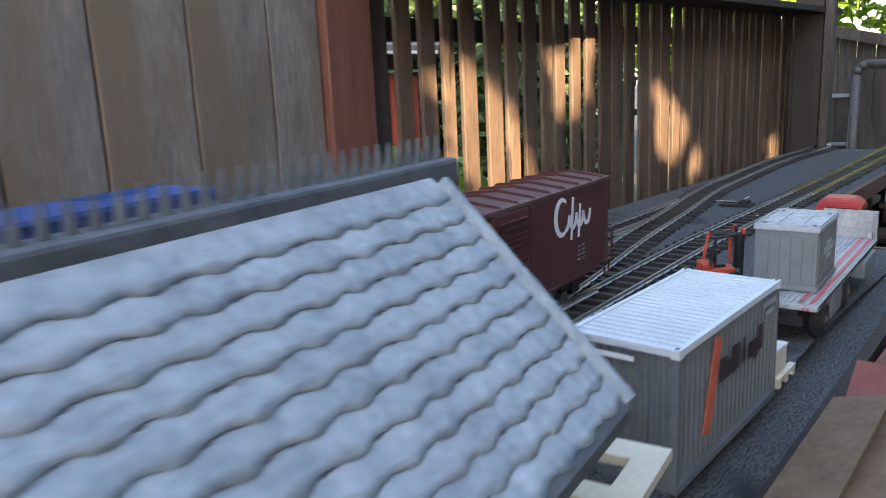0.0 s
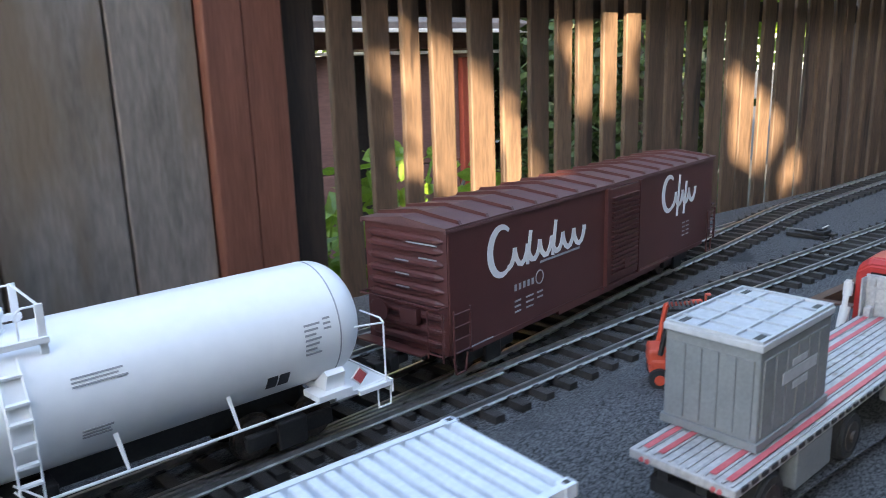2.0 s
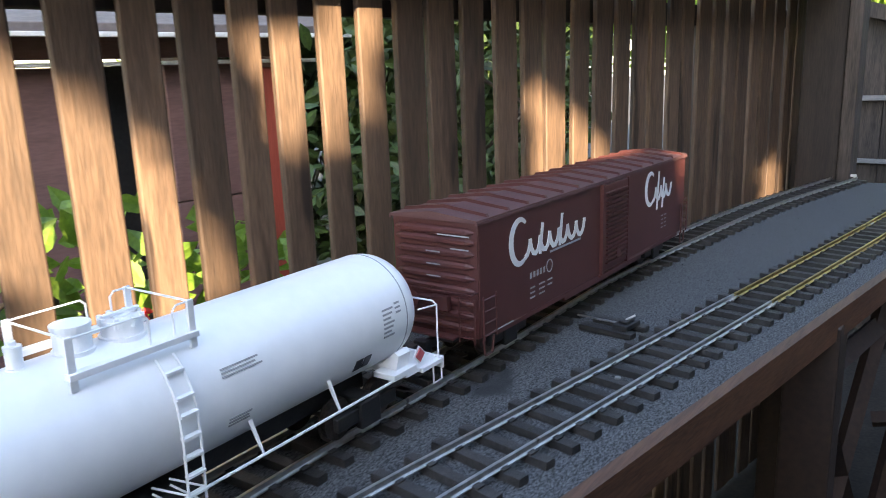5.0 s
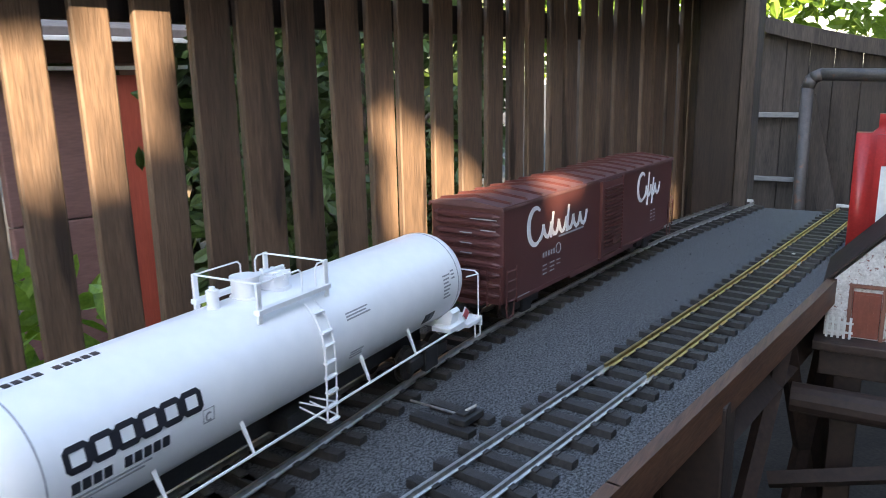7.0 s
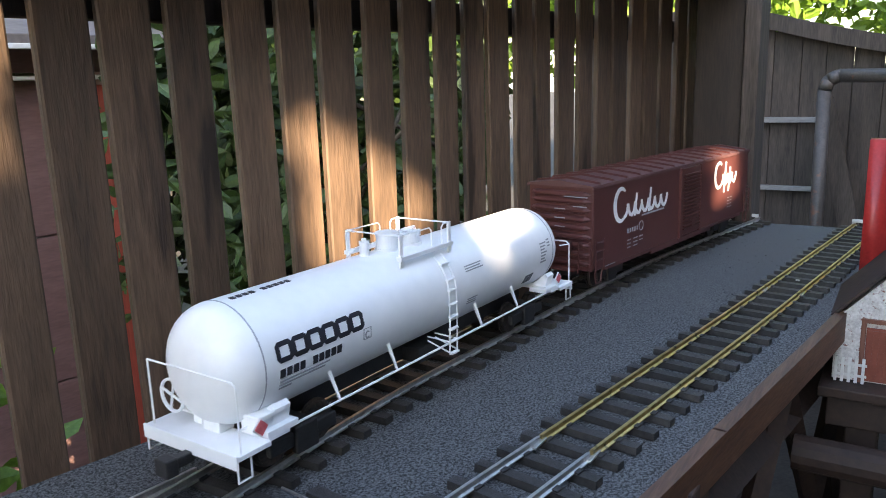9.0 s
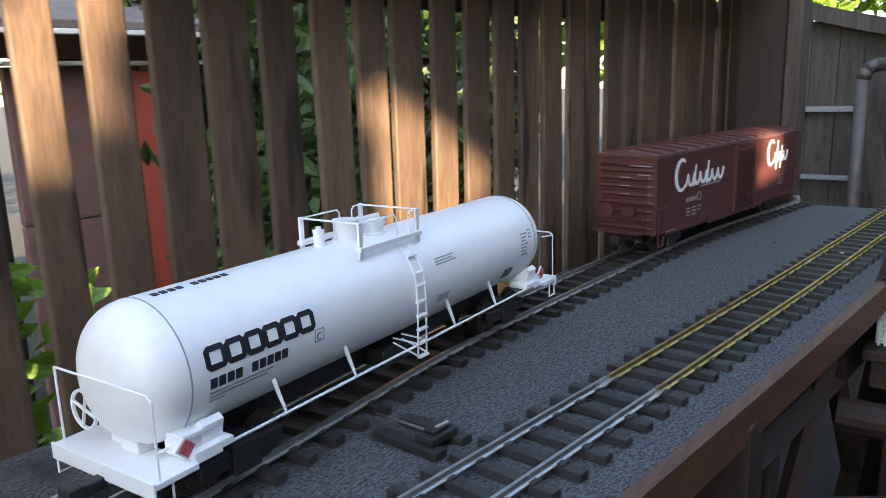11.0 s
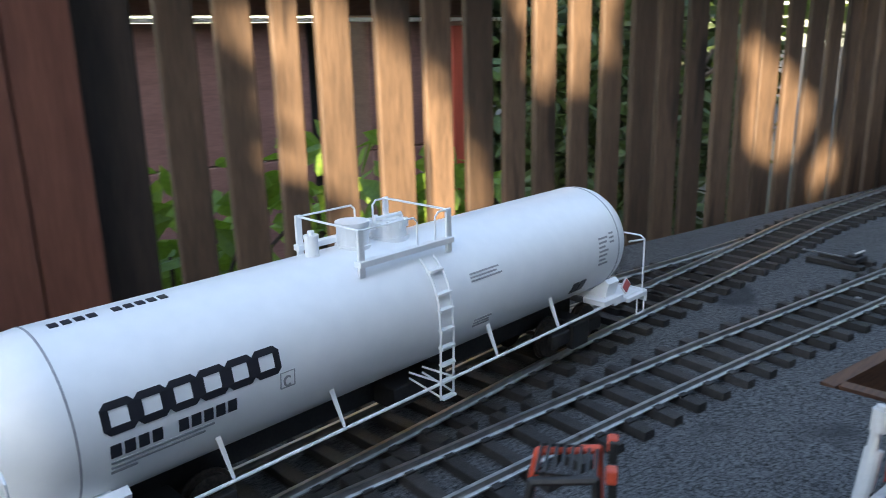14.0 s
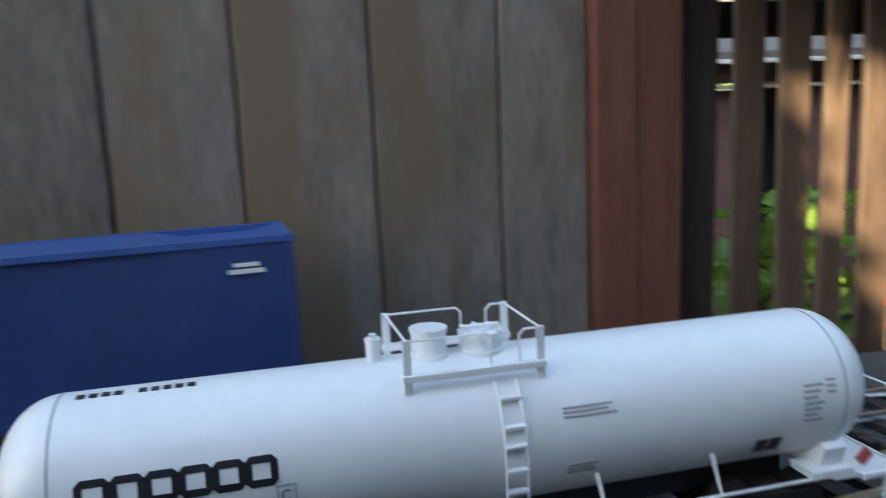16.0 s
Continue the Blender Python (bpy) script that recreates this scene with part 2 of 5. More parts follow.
SIDING = [(-3.2, 0.36), (-1.2, 0.322), (-0.9, 0.306), (-0.66, 0.28), (-0.45, 0.246), (-0.25, 0.217), (-0.1, 0.203)]


def back_y(x):
    return interp(BACK, x)


def front_y(x):
    return interp(FRONT, x)


def siding_y(x):
    return interp(SIDING, x)


def fence_y(x):
    return 0.399 - 0.19 * x


# ---- ground and deck ----
bm = bmesh.new()
bmesh.ops.create_grid(bm, x_segments=60, y_segments=60, size=60)
for v in bm.verts:
    v.co.z = -0.75 + 0.02 * noise.noise(v.co * 0.8)
tagged(finish("ground", bm, SOIL), "dark bare garden soil under the raised layout", "ground", kind="structure")

def lane_y(x):
    return min(-0.09, max(-0.21, -0.185 - 0.135 * (x + 0.9)))


# deck: a strip that follows the front track, with a wider platform at one end
bm = bmesh.new()
xs = [-3.2, -2.4, -1.8, -1.6, -1.4, -1.2, -0.9, -0.715, -0.519, -0.518, -0.3, -0.1, 0.1, 0.3, 0.5, 0.7, 0.9, 1.09]
lo, hi = [], []
for x in xs:
    y0 = lane_y(x) if x < -0.5185 else front_y(x) - 0.075
    y1 = 0.30 - 0.19 * x if x > -0.9 else min(0.30 - 0.19 * x, 0.53)
    lo.append((x, y0)), hi.append((x, y1))
ring = lo + hi[::-1]
top = [bm.verts.new((x, y, 0)) for x, y in ring]
bot = [bm.verts.new((x, y, -0.018)) for x, y in ring]
bm.faces.new(top), bm.faces.new(bot[::-1])
for i in range(len(ring)):
    j = (i + 1) % len(ring)
    bm.faces.new((top[j], top[i], bot[i], bot[j]))
bmesh.ops.recalc_face_normals(bm, faces=bm.faces)
deck = tagged(finish("deck", bm, GRIT), "dark grey gritty roadbed deck of the raised railway", "deck", kind="structure")


def fascia(pts, z0, z1, t):
    bm = bmesh.new()
    for (xa, ya), (xb, yb) in zip(pts, pts[1:]):
        d = Vector((xb - xa, yb - ya, 0))
        m = Matrix.Translation((xa, ya, 0)) @ Matrix.Rotation(math.atan2(d.y, d.x), 4, "Z")
        box(bm, -0.001, -t, z0, d.length + 0.001, 0, z1, m=m)
    return bm


edge = [(x, front_y(x) - 0.0755) for x in (-0.517, -0.2, 0.1, 0.4, 0.7, 1.09)]
tagged(part("edge_board", fascia(edge, -0.034, 0.003, 0.012), FASCIA, deck), "worn brown wooden edge board")
part("end_board", boxes((-0.5165, -0.21, -0.034, -0.5045, front_y(-0.517) - 0.089, 0.003)), FASCIA, deck)
part("platform_board", fascia([(x, lane_y(x) - 0.0005) for x in (-3.2, -1.6, -0.715, -0.505)], -0.085, 0.003, 0.012), TRESTLE, deck)
for x in (-2.3, -1.5, -0.7, 0.05, 0.75):
    yl, yh = (lane_y(x) + 0.04, 0.42) if x < -0.55 else (front_y(x) - 0.057, 0.25 - 0.19 * x)
    for y in (yl, yh):
        part("post", boxes((x - 0.03, y - 0.03, -0.78, x + 0.03, y + 0.03, -0.0181), bevel=0.003), TRESTLE, deck)
    part("cross_beam", boxes((x - 0.018, yl, -0.1, x + 0.018, yh, -0.0182), bevel=0.002), TRESTLE, deck)

for xa, xb in ((0.05, 0.4), (0.4, 0.75)):
    for za, zb in ((-0.06, -0.55), (-0.55, -0.06)):
        part("brace", rod(bmesh.new(), (xa, front_y(xa) - 0.047, za), (xb, front_y(xb) - 0.047, zb), 0.014, 4), TRESTLE, deck)
    part("long_beam", rod(bmesh.new(), (xa, front_y(xa) - 0.042, -0.12), (xb, front_y(xb) - 0.042, -0.12), 0.018, 4), TRESTLE, deck)

# raised front platform beside the main line
bm = bmesh.new()
gx, gy = 40, 10
grid = []
for i in range(gx + 1):
    x = -3.19 + i * (3.19 - 0.522) / gx
    z1 = 0.016 * min(1, max(0, (-0.6 - x) / 0.35)) + 0.0012
    y0, y1 = max(-0.284 - 0.146 * x, -0.21), min(front_y(max(x, -1.75)) - 0.054, 0.12)
    y0 = max(y0, lane_y(x) + 0.003) if x > -1.6 else -0.06
    grid.append([bm.verts.new((x, y0 + (y1 - y0) * j / gy, z1 * min(1, (gy - j) / 2.0) + 0.0012)) for j in range(gy + 1)])
for a, b in zip(grid, grid[1:]):
    for j in range(gy):
        bm.faces.new((a[j], b[j], b[j + 1], a[j + 1]))
tagged(finish("platform", bm, GRIT, smooth=True), "dark grey gritty loading platform beside the track", "platform", kind="structure")


def platform_z(x):
    return 0.016 * min(1, max(0, (-0.6 - x) / 0.35)) + 0.0024


# ---- fence and walls ----
fence = tagged(new("fence"), "brown stained wooden garden fence of upright slats with gaps", "fence", kind="structure")
EDGES = [(-0.862, -0.801), (-0.787, -0.741), (-0.73, -0.684), (-0.674, -0.636), (-0.622, -0.573), (-0.551, -0.497), (-0.485, -0.439), (-0.427, -0.378), (-0.372, -0.328), (-0.317, -0.272), (-0.255, -0.211), (-0.198, -0.15), (-0.139, -0.084), (-0.081, -0.024), (-0.02, 0.031), (0.049, 0.103), (0.107, 0.159), (0.163, 0.221), (0.226, 0.276), (0.287, 0.343), (0.353, 0.4)]
x = 0.41
rnd = random.Random(4)
while x < 1.2:
    w = rnd.uniform(0.047, 0.058)
    EDGES.append((x, x + w))
    x += w + rnd.choice((0.002, 0.005, 0.008, 0.011))
turn = Matrix.Rotation(math.atan(-0.19), 4, "Z")
for a, b in EDGES:
    a += 0.008
    w = (b - a) * 1.018
    bm = bmesh.new()
    lean = rnd.uniform(-0.006, 0.006)
    rings = []
    for k in range(7):
        z = -0.74 + k * (0.47 + 0.74) / 6
        d = lean * (z / 0.5)
        j = [rnd.uniform(-0.0007, 0.0007) for _ in range(2)]
        rings.append([(-w / 2 + d + j[0], -0.0025, z), (-w / 2 + 0.002 + d + j[0], -0.0042, z), (w / 2 - 0.002 + d + j[1], -0.0042, z), (w / 2 + d + j[1], -0.0025, z), (w / 2 + d + j[1], 0.0042, z), (-w / 2 + d + j[0], 0.0042, z)])
    vs = loft(bm, rings)
    bm.faces.new(vs[0][::-1]), bm.faces.new(vs[-1])
    c = (a + b) / 2
    s = part("slat", bm, POSTDARK if a < -0.85 else SLAT, fence)
    s.matrix_basis = Matrix.Translation((c, fence_y(c) + 0.0045 + rnd.uniform(-0.002, 0.002), 0)) @ turn
for z0, z1, y0, y1 in ((0.455, 0.475, -0.125, 0.03), (0.36, 0.40, 0.02, 0.045), (-0.35, -0.3, 0.02, 0.045)):
    bm = boxes((-1.16, y0, z0, 0.98, y1, z1), bevel=0.002)
    r = part("rail", bm, POSTDARK, fence)
    r.matrix_basis = Matrix.Translation((0.3, fence_y(0.3), 0)) @ turn

# plank wall beside the fence
wall = tagged(new("plank_wall"), "weathered grey brown vertical plank wall", "wall", kind="structure")
x = -0.972
for w in (0.105, 0.136, 0.13, 0.117, 0.14, 0.125, 0.14, 0.13, 0.14, 0.14, 0.14, 0.14):
    bm = bmesh.new()
    box(bm, x - w + 0.002, 0, -0.75, x - 0.001, 0.018, 0.75, bevel=0.0022)
    p = part("plank", bm, PLANK, wall)
    p.location = (0, 0.553 + rnd.uniform(-0.002, 0.002), 0)
    x -= w
# added dark sheet that keeps light out of the plank joints
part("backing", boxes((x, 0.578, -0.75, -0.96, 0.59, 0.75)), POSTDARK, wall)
post = tagged(new("gate_post"), "red brown stained double board post", "post", kind="structure")
part("board", boxes((-0.970, 0.538, -0.75, -0.917, 0.585, 0.75), bevel=0.0025), POSTRED, post)
part("board", boxes((-0.916, 0.540, -0.75, -0.858, 0.585, 0.75), bevel=0.0025), POSTRED, post)

# far corner post and the fence beyond
cp = tagged(new("corner_post"), "dark brown square timber post at the end of the deck", "post", kind="structure")
part("core", boxes((1.06, 0.075, -0.75, 1.15, 0.165, 0.62), bevel=0.004), POSTDARK, cp)
part("face_board", boxes((1.05, 0.045, -0.75, 1.15, 0.0735, 0.62), bevel=0.003), FARWOOD, cp)
far = tagged(new("far_fence"), "old grey brown board fence with a sagging top rail", "fence", kind="structure")


def far_top(y):
    return 0.455 - 0.125 * max(0.0, min(1.0, (0.27 - y) / 0.45)) ** 0.8 - 0.05 * max(0, -0.18 - y)


y = 0.9
while y > -2.6:
    w = rnd.uniform(0.07, 0.095)
    bm = boxes((2.3, y - w + 0.0012, -0.75, 2.318, y, far_top(y - w / 2) + 0.01), bevel=0.002)
    part("board", bm, FARWOOD, far)
    y -= w
bm = bmesh.new()
pts = [0.9 - i * 0.1 for i in range(36)]
for a, b in zip(pts, pts[1:]):
    d = Vector((0, b - a, far_top(b) - far_top(a)))
    vs = [bm.verts.new(p) for p in ((2.24, a, far_top(a)), (2.34, a, far_top(a)), (2.34, a, far_top(a) + 0.052), (2.24, a, far_top(a) + 0.052), (2.24, b, far_top(b)), (2.34, b, far_top(b)), (2.34, b, far_top(b) + 0.052), (2.24, b, far_top(b) + 0.052))]
    for q in ((0, 1, 5, 4), (1, 2, 6, 5), (2, 3, 7, 6), (3, 0, 4, 7)):
        bm.faces.new([vs[i] for i in q])
bmesh.ops.recalc_face_normals(bm, faces=bm.faces)
part("top_rail", bm, FARWOOD, far)
# unseen dark sheet, added so no light shows between the far boards
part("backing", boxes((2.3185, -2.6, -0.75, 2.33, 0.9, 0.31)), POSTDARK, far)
# old window frame leaning on the far fence
wf = thing("window_frame", "old grey wooden frame without glass leaning on the fence", "window frame")
part("top_bar", boxes((2.27, 0.06, 0.128, 2.29, 0.36, 0.146), bevel=0.002), FRAMEGREY, wf)
part("middle_bar", boxes((2.27, 0.06, -0.10, 2.29, 0.36, -0.084), bevel=0.002), FRAMEGREY, wf)
part("side_bar", boxes((2.27, 0.045, -0.74, 2.29, 0.059, 0.146), bevel=0.002), FRAMEGREY, wf)
hr = thing("pipe_rail", "bent brown painted steel pipe handrail", "handrail")
tube_pts = [(2.1, 0.018, -0.74), (2.1, 0.026, 0.235), (2.1, 0.016, 0.265), (2.1, -0.012, 0.278), (2.1, -0.6, 0.262), (2.1, -0.9, 0.262)]
part("pipe", tube(bmesh.new(), tube_pts, 0.02, 12), PIPE, hr, smooth=True)
part("post", rod(bmesh.new(), (2.1, -0.9, -0.74), (2.1, -0.9, 0.262), 0.02, 12), PIPE, hr, smooth=True)
bd = thing("leaning_board", "grey weathered board leaning against the far fence", "board")
part("board", box(bmesh.new(), -0.01, -0.03, 0, 0.01, 0.03, 0.98, 0.002, Matrix.Translation((2.2, -0.2, -0.745)) @ Matrix.Rotation(radians(-14), 4, "X")), FARWOOD, bd)

# ---- neighbour's shed behind the fence ----
shed = thing("garden_shed", "pinkish brown garden shed with pale eaves trim and blackened door opening", "shed")
sm = Matrix.Translation((0.2, 1.62, 0)) @ Matrix.Rotation(math.atan(-0.19), 4, "Z")
for z in range(3):
    part("siding_board", box(bmesh.new(), -1.4, 0, -0.78 + z * 0.37, -0.05, 0.03, -0.413 + z * 0.37, 0.004, sm), SHED, shed)
    part("siding_board", box(bmesh.new(), 0.14, 0, -0.78 + z * 0.37, 0.42, 0.03, -0.413 + z * 0.37, 0.004, sm), SHED, shed)
# black sheet stands in for the shade inside the open door
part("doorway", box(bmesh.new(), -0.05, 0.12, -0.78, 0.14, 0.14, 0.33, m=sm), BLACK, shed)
part("red_door", box(bmesh.new(), 0.422, -0.02, -0.78, 0.56, 0.02, 0.315, 0.004, sm), REDBOARD, shed)
part("eaves_trim", box(bmesh.new(), -1.45, -0.05, 0.328, 0.62, 0.0, 0.338, 0.002, sm), TRIMWHITE, shed)
part("upper_wall", box(bmesh.new(), -1.4, 0.0, 0.346, 0.56, 0.03, 0.42, 0.002, sm), SHED, shed)
part("roof", box(bmesh.new(), -1.5, -0.12, 0.0, 0.66, 1.2, 0.025, 0.003, sm @ Matrix.Translation((0, 0, 0.43)) @ Matrix.Rotation(radians(14), 4, "X")), SHEDROOF, shed)
part("roof_edge", box(bmesh.new(), -1.5, -0.145, 0.392, 0.66, -0.122, 0.404, 0.002, sm), TRIMWHITE, shed)
part("side_wall", box(bmesh.new(), 0.53, 0.03, -0.78, 0.56, 1.1, 0.42, m=sm), SHED, shed)
junk = thing("clay_pot", "terracotta plant pot on the ground behind the fence", "plant pot")
bm = bmesh.new()
bmesh.ops.create_cone(bm, cap_ends=True, segments=20, radius1=0.07, radius2=0.1, depth=0.18, matrix=Matrix.Translation((-0.28, 1.15, -0.64)))
part("pot", bm, CARDBOARD, junk, smooth=False)


# ---- foliage ----
def leaf_crown(name, label, category, centre, spread, count, size, seed, trunk=None, holes=None, clump=-0.12, material=None):
    r = random.Random(seed)
    t = thing(name, label, category)
    verts, faces = [], []
    c0 = Vector(centre)
    for _ in range(count):
        while True:
            p = Vector([r.uniform(-1, 1) for _ in range(3)])
            if p.length <= 1 and noise.noise(p * 2.3 + Vector((seed, 0, 0))) > clump:
                break
        p = c0 + Vector((p.x * spread[0], p.y * spread[1], p.z * spread[2]))
        if holes and holes(p):
            continue
        s = size * r.uniform(0.6, 1.3)
        m = Matrix.Translation(p) @ Euler([r.uniform(0, 6.28) for _ in range(3)]).to_matrix().to_4x4()
        k = len(verts)
        for u, v, w in ((0, -1, 0), (0.42, -0.35, 0.08), (0.36, 0.35, 0.1), (0, 1, 0), (-0.36, 0.35, 0.1), (-0.42, -0.35, 0.08)):
            verts.append(m @ Vector((u * s, v * s, w * s)))
        faces += [(k, k + 1, k + 2, k + 3), (k, k + 3, k + 4, k + 5)]
    me = bpy.data.meshes.new("crown")
    me.from_pydata([tuple(v) for v in verts], [], faces)
    me.materials.append(material or LEAF)
    o = new("crown", me)
    o.parent = t
    if trunk:
        bm = bmesh.new()
        base, rad = Vector(trunk[0]), trunk[1]
        tip = Vector((c0.x, c0.y, c0.z + spread[2] * 0.5))
        rings = []
        for k in range(7):
            f = k / 6
            q = base.lerp(tip, f) + Vector((math.sin(f * 5 + seed), math.cos(f * 4 + seed), 0)) * rad * 0.6 * f
            rr = rad * (1 - 0.8 * f)
            rings.append([(q.x + rr * math.cos(a), q.y + rr * math.sin(a), q.z) for a in np.linspace(0, 2 * math.pi, 9)[:-1]])
        loft(bm, rings)
        part("trunk", bm, BARK, t, smooth=True)
        for k in range(6):
            a = base.lerp(tip, 0.35 + 0.1 * k)
            b = c0 + Vector((r.uniform(-0.7, 0.7) * spread[0], r.uniform(-0.7, 0.7) * spread[1], r.uniform(-0.2, 0.7) * spread[2]))
            part("limb", rod(bmesh.new(), a, b, rad * 0.22, 7), BARK, t, smooth=True)
    return t


leaf_crown("shrub", "bright green leafy shrub growing behind the fence", "shrub", (-0.42, 0.82, -0.12), (0.5, 0.16, 0.26), 520, 0.034, 11, trunk=((-0.42, 0.85, -0.76), 0.02))
leaf_crown("shrub", "bright green leafy shrub growing behind the fence", "shrub", (-1.0, 0.95, -0.05), (0.4, 0.2, 0.4), 420, 0.036, 12, trunk=((-1.0, 0.95, -0.76), 0.02))
leaf_crown("flowering_plant", "red garden flowers among leaves behind the fence", "flowers", (-0.39, 0.66, -0.03), (0.07, 0.03, 0.045), 70, 0.012, 31, trunk=((-0.39, 0.66, -0.76), 0.006), material=PETAL)
leaf_crown("shrub", "low bright green leafy shrub close behind the fence", "shrub", (-0.72, 0.7, -0.08), (0.3, 0.09, 0.2), 150, 0.036, 32, trunk=((-0.72, 0.7, -0.76), 0.012))
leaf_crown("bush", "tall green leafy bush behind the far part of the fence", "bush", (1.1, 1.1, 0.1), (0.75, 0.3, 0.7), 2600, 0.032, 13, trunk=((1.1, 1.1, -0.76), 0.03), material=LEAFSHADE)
# extra bush, added to hide bright sky in the slat gaps
leaf_crown("bush", "dense green bush with shade-darkened leaves, filling the fence gaps", "bush", (1.9, 1.75, 0.35), (1.3, 0.4, 0.95), 7500, 0.055, 14, trunk=((1.9, 1.75, -0.76), 0.03), clump=-0.5, material=LEAFSHADE)
leaf_crown("tree", "green tree in sunlight beyond the fences", "tree", (6.0, 2.0, 1.9), (2.2, 2.6, 1.7), 15000, 0.07, 15, trunk=((6.0, 2.0, -0.76), 0.16))
leaf_crown("tree", "green tree in sunlight beyond the fences", "tree", (6.4, -1.6, 1.7), (2.0, 2.4, 1.7), 13000, 0.07, 16, trunk=((6.4, -1.6, -0.76), 0.15))
leaf_crown("tree", "green tree in sunlight beyond the fences", "tree", (3.2, 4.2, 1.6), (2.4, 1.6, 1.9), 8000, 0.07, 17, trunk=((3.2, 4.2, -0.76), 0.15))
leaf_crown("tree", "green tree in sunlight beyond the fences", "tree", (-1.6, 5.0, 1.6), (2.6, 1.6, 1.9), 8000, 0.07, 18, trunk=((-1.6, 5.0, -0.76), 0.15))

# shade from the camera's side: unseen trees added, cut open for the sun patches
GAPS = [
    [(-0.70, 0.345), (-0.60, 0.345), (-0.52, 0.25), (-0.47, 0.205), (-0.43, 0.155), (-0.4, 0.06), (-0.43, -0.04), (-0.54, -0.04), (-0.58, 0.06), (-0.66, 0.18)],
    [(-0.35, 0.36), (-0.16, 0.36), (-0.17, 0.28), (-0.23, 0.21), (-0.33, 0.23)],
    [(0.11, 0.27), (0.18, 0.225), (0.25, 0.205), (0.33, 0.11), (0.40, 0.03), (0.43, -0.03), (0.36, -0.03), (0.29, 0.04), (0.21, 0.09), (0.14, 0.14)],
    [(0.94, 0.02), (1.0, 0.05), (1.06, 0.0), (1.02, -0.07), (0.96, -0.07)],
    [(-1.42, 0.42), (-1.34, 0.48), (-1.26, 0.42), (-1.34, 0.36)],
]


def inside(poly, x, z):
    odd = False
    for (ax, az), (bx, bz) in zip(poly, poly[1:] + poly[:1]):
        if (az > z) != (bz > z) and x < ax + (z - az) / (bz - az) * (bx - ax):
            odd = not odd
    return odd


def sun_gap(p):
    """Whether the sun's ray through p reaches one of the bright places on the fence."""
    n = Vector((0.19, 1, 0))
    d = (Vector((0, 0.399, 0)) - p).dot(n) / (-SUN_FROM).dot(n)
    q = p - SUN_FROM * d
    k = noise.noise(q * 9) * 0.02
    reach = ((0, 0), (0.055, 0), (-0.055, 0), (0, 0.055), (0, -0.055), (0.04, 0.04), (-0.04, 0.04), (0.04, -0.04), (-0.04, -0.04))
    return any(inside(g, q.x + k + a, q.z + k + b) for g in GAPS for a, b in reach)


fc = Vector((-0.1, 0.37, 0.02)) + SUN_FROM * 5.5
shade = leaf_crown("shade_tree", "unseen leafy tree added to shade the layout, cut open for sun patches", "tree", fc, (1.75, 1.75, 1.1), 26000, 0.08, 21, trunk=((fc.x - 0.35, fc.y + 0.15, -0.76), 0.12), holes=sun_gap, clump=-0.45)
# second unseen crown, added to keep sun off the far fence
fd = Vector((2.3, -0.1, 0.25)) + SUN_FROM * 5.5
leaf_crown("shade_tree", "unseen leafy tree added to shade the far fence", "tree", fd, (1.3, 1.3, 0.9), 12000, 0.085, 23, trunk=((fd.x, fd.y - 0.3, -0.76), 0.11), holes=sun_gap, clump=-0.45)

# ---- boxcar ----
GROW = 1.09


def script_mark(bm, x0, x1, z0, z1, z_a, z_b, seed):
    """A flowing stroke: one tall opening loop and a run of low waves."""
    h = z1 - z0
    big = [(x0 + h * (0.42 + 0.36 * math.cos(a)), z0 + h * (0.47 + 0.5 * math.sin(a))) for a in np.linspace(0.9, 5.4, 22)]
    ribbon(bm, big, lambda f: 0.0032 + 0.0045 * math.sin(math.pi * f), z_a, z_b)
    n = 60
    xs = np.linspace(x0 + h * 0.62, x1, n)
    waves = (x1 - x0 - h * 0.62) / (h * 0.42)
    low = [(x + 0.0032 * math.sin(2 * math.pi * waves * i / n), z0 + h * 0.26 - h * 0.2 * math.cos(2 * math.pi * waves * i / n)) for i, x in enumerate(xs)]
    ribbon(bm, low, 0.0054, z_a, z_b + 0.0001)
    for f, k in ((0.45, 0.95), (0.66, 0.7)) if seed else ((0.36, 0.72), (0.62, 0.78)):
        x = x0 + (x1 - x0) * f
        ribbon(bm, [(x, z0 + h * (0.0 if not seed else -0.28)), (x + h * 0.12, z0 + h * k)], 0.0045, z_a, z_b + 0.0002)


SIDE = Matrix(((1, 0, 0, 0), (0, 0, 1, 0), (0, 1, 0, 0), (0, 0, 0, 1)))  # (u, v, depth) -> (x, depth, z)


def on_side(bm, y):
    """Turn a flat mark drawn in (u, v, depth) onto the side at y, depth counted outwards."""
    for v in bm.verts:
        u, w, d = v.co
        v.co = (u, y - d, w)
    bmesh.ops.recalc_face_normals(bm, faces=bm.faces)
    return bm


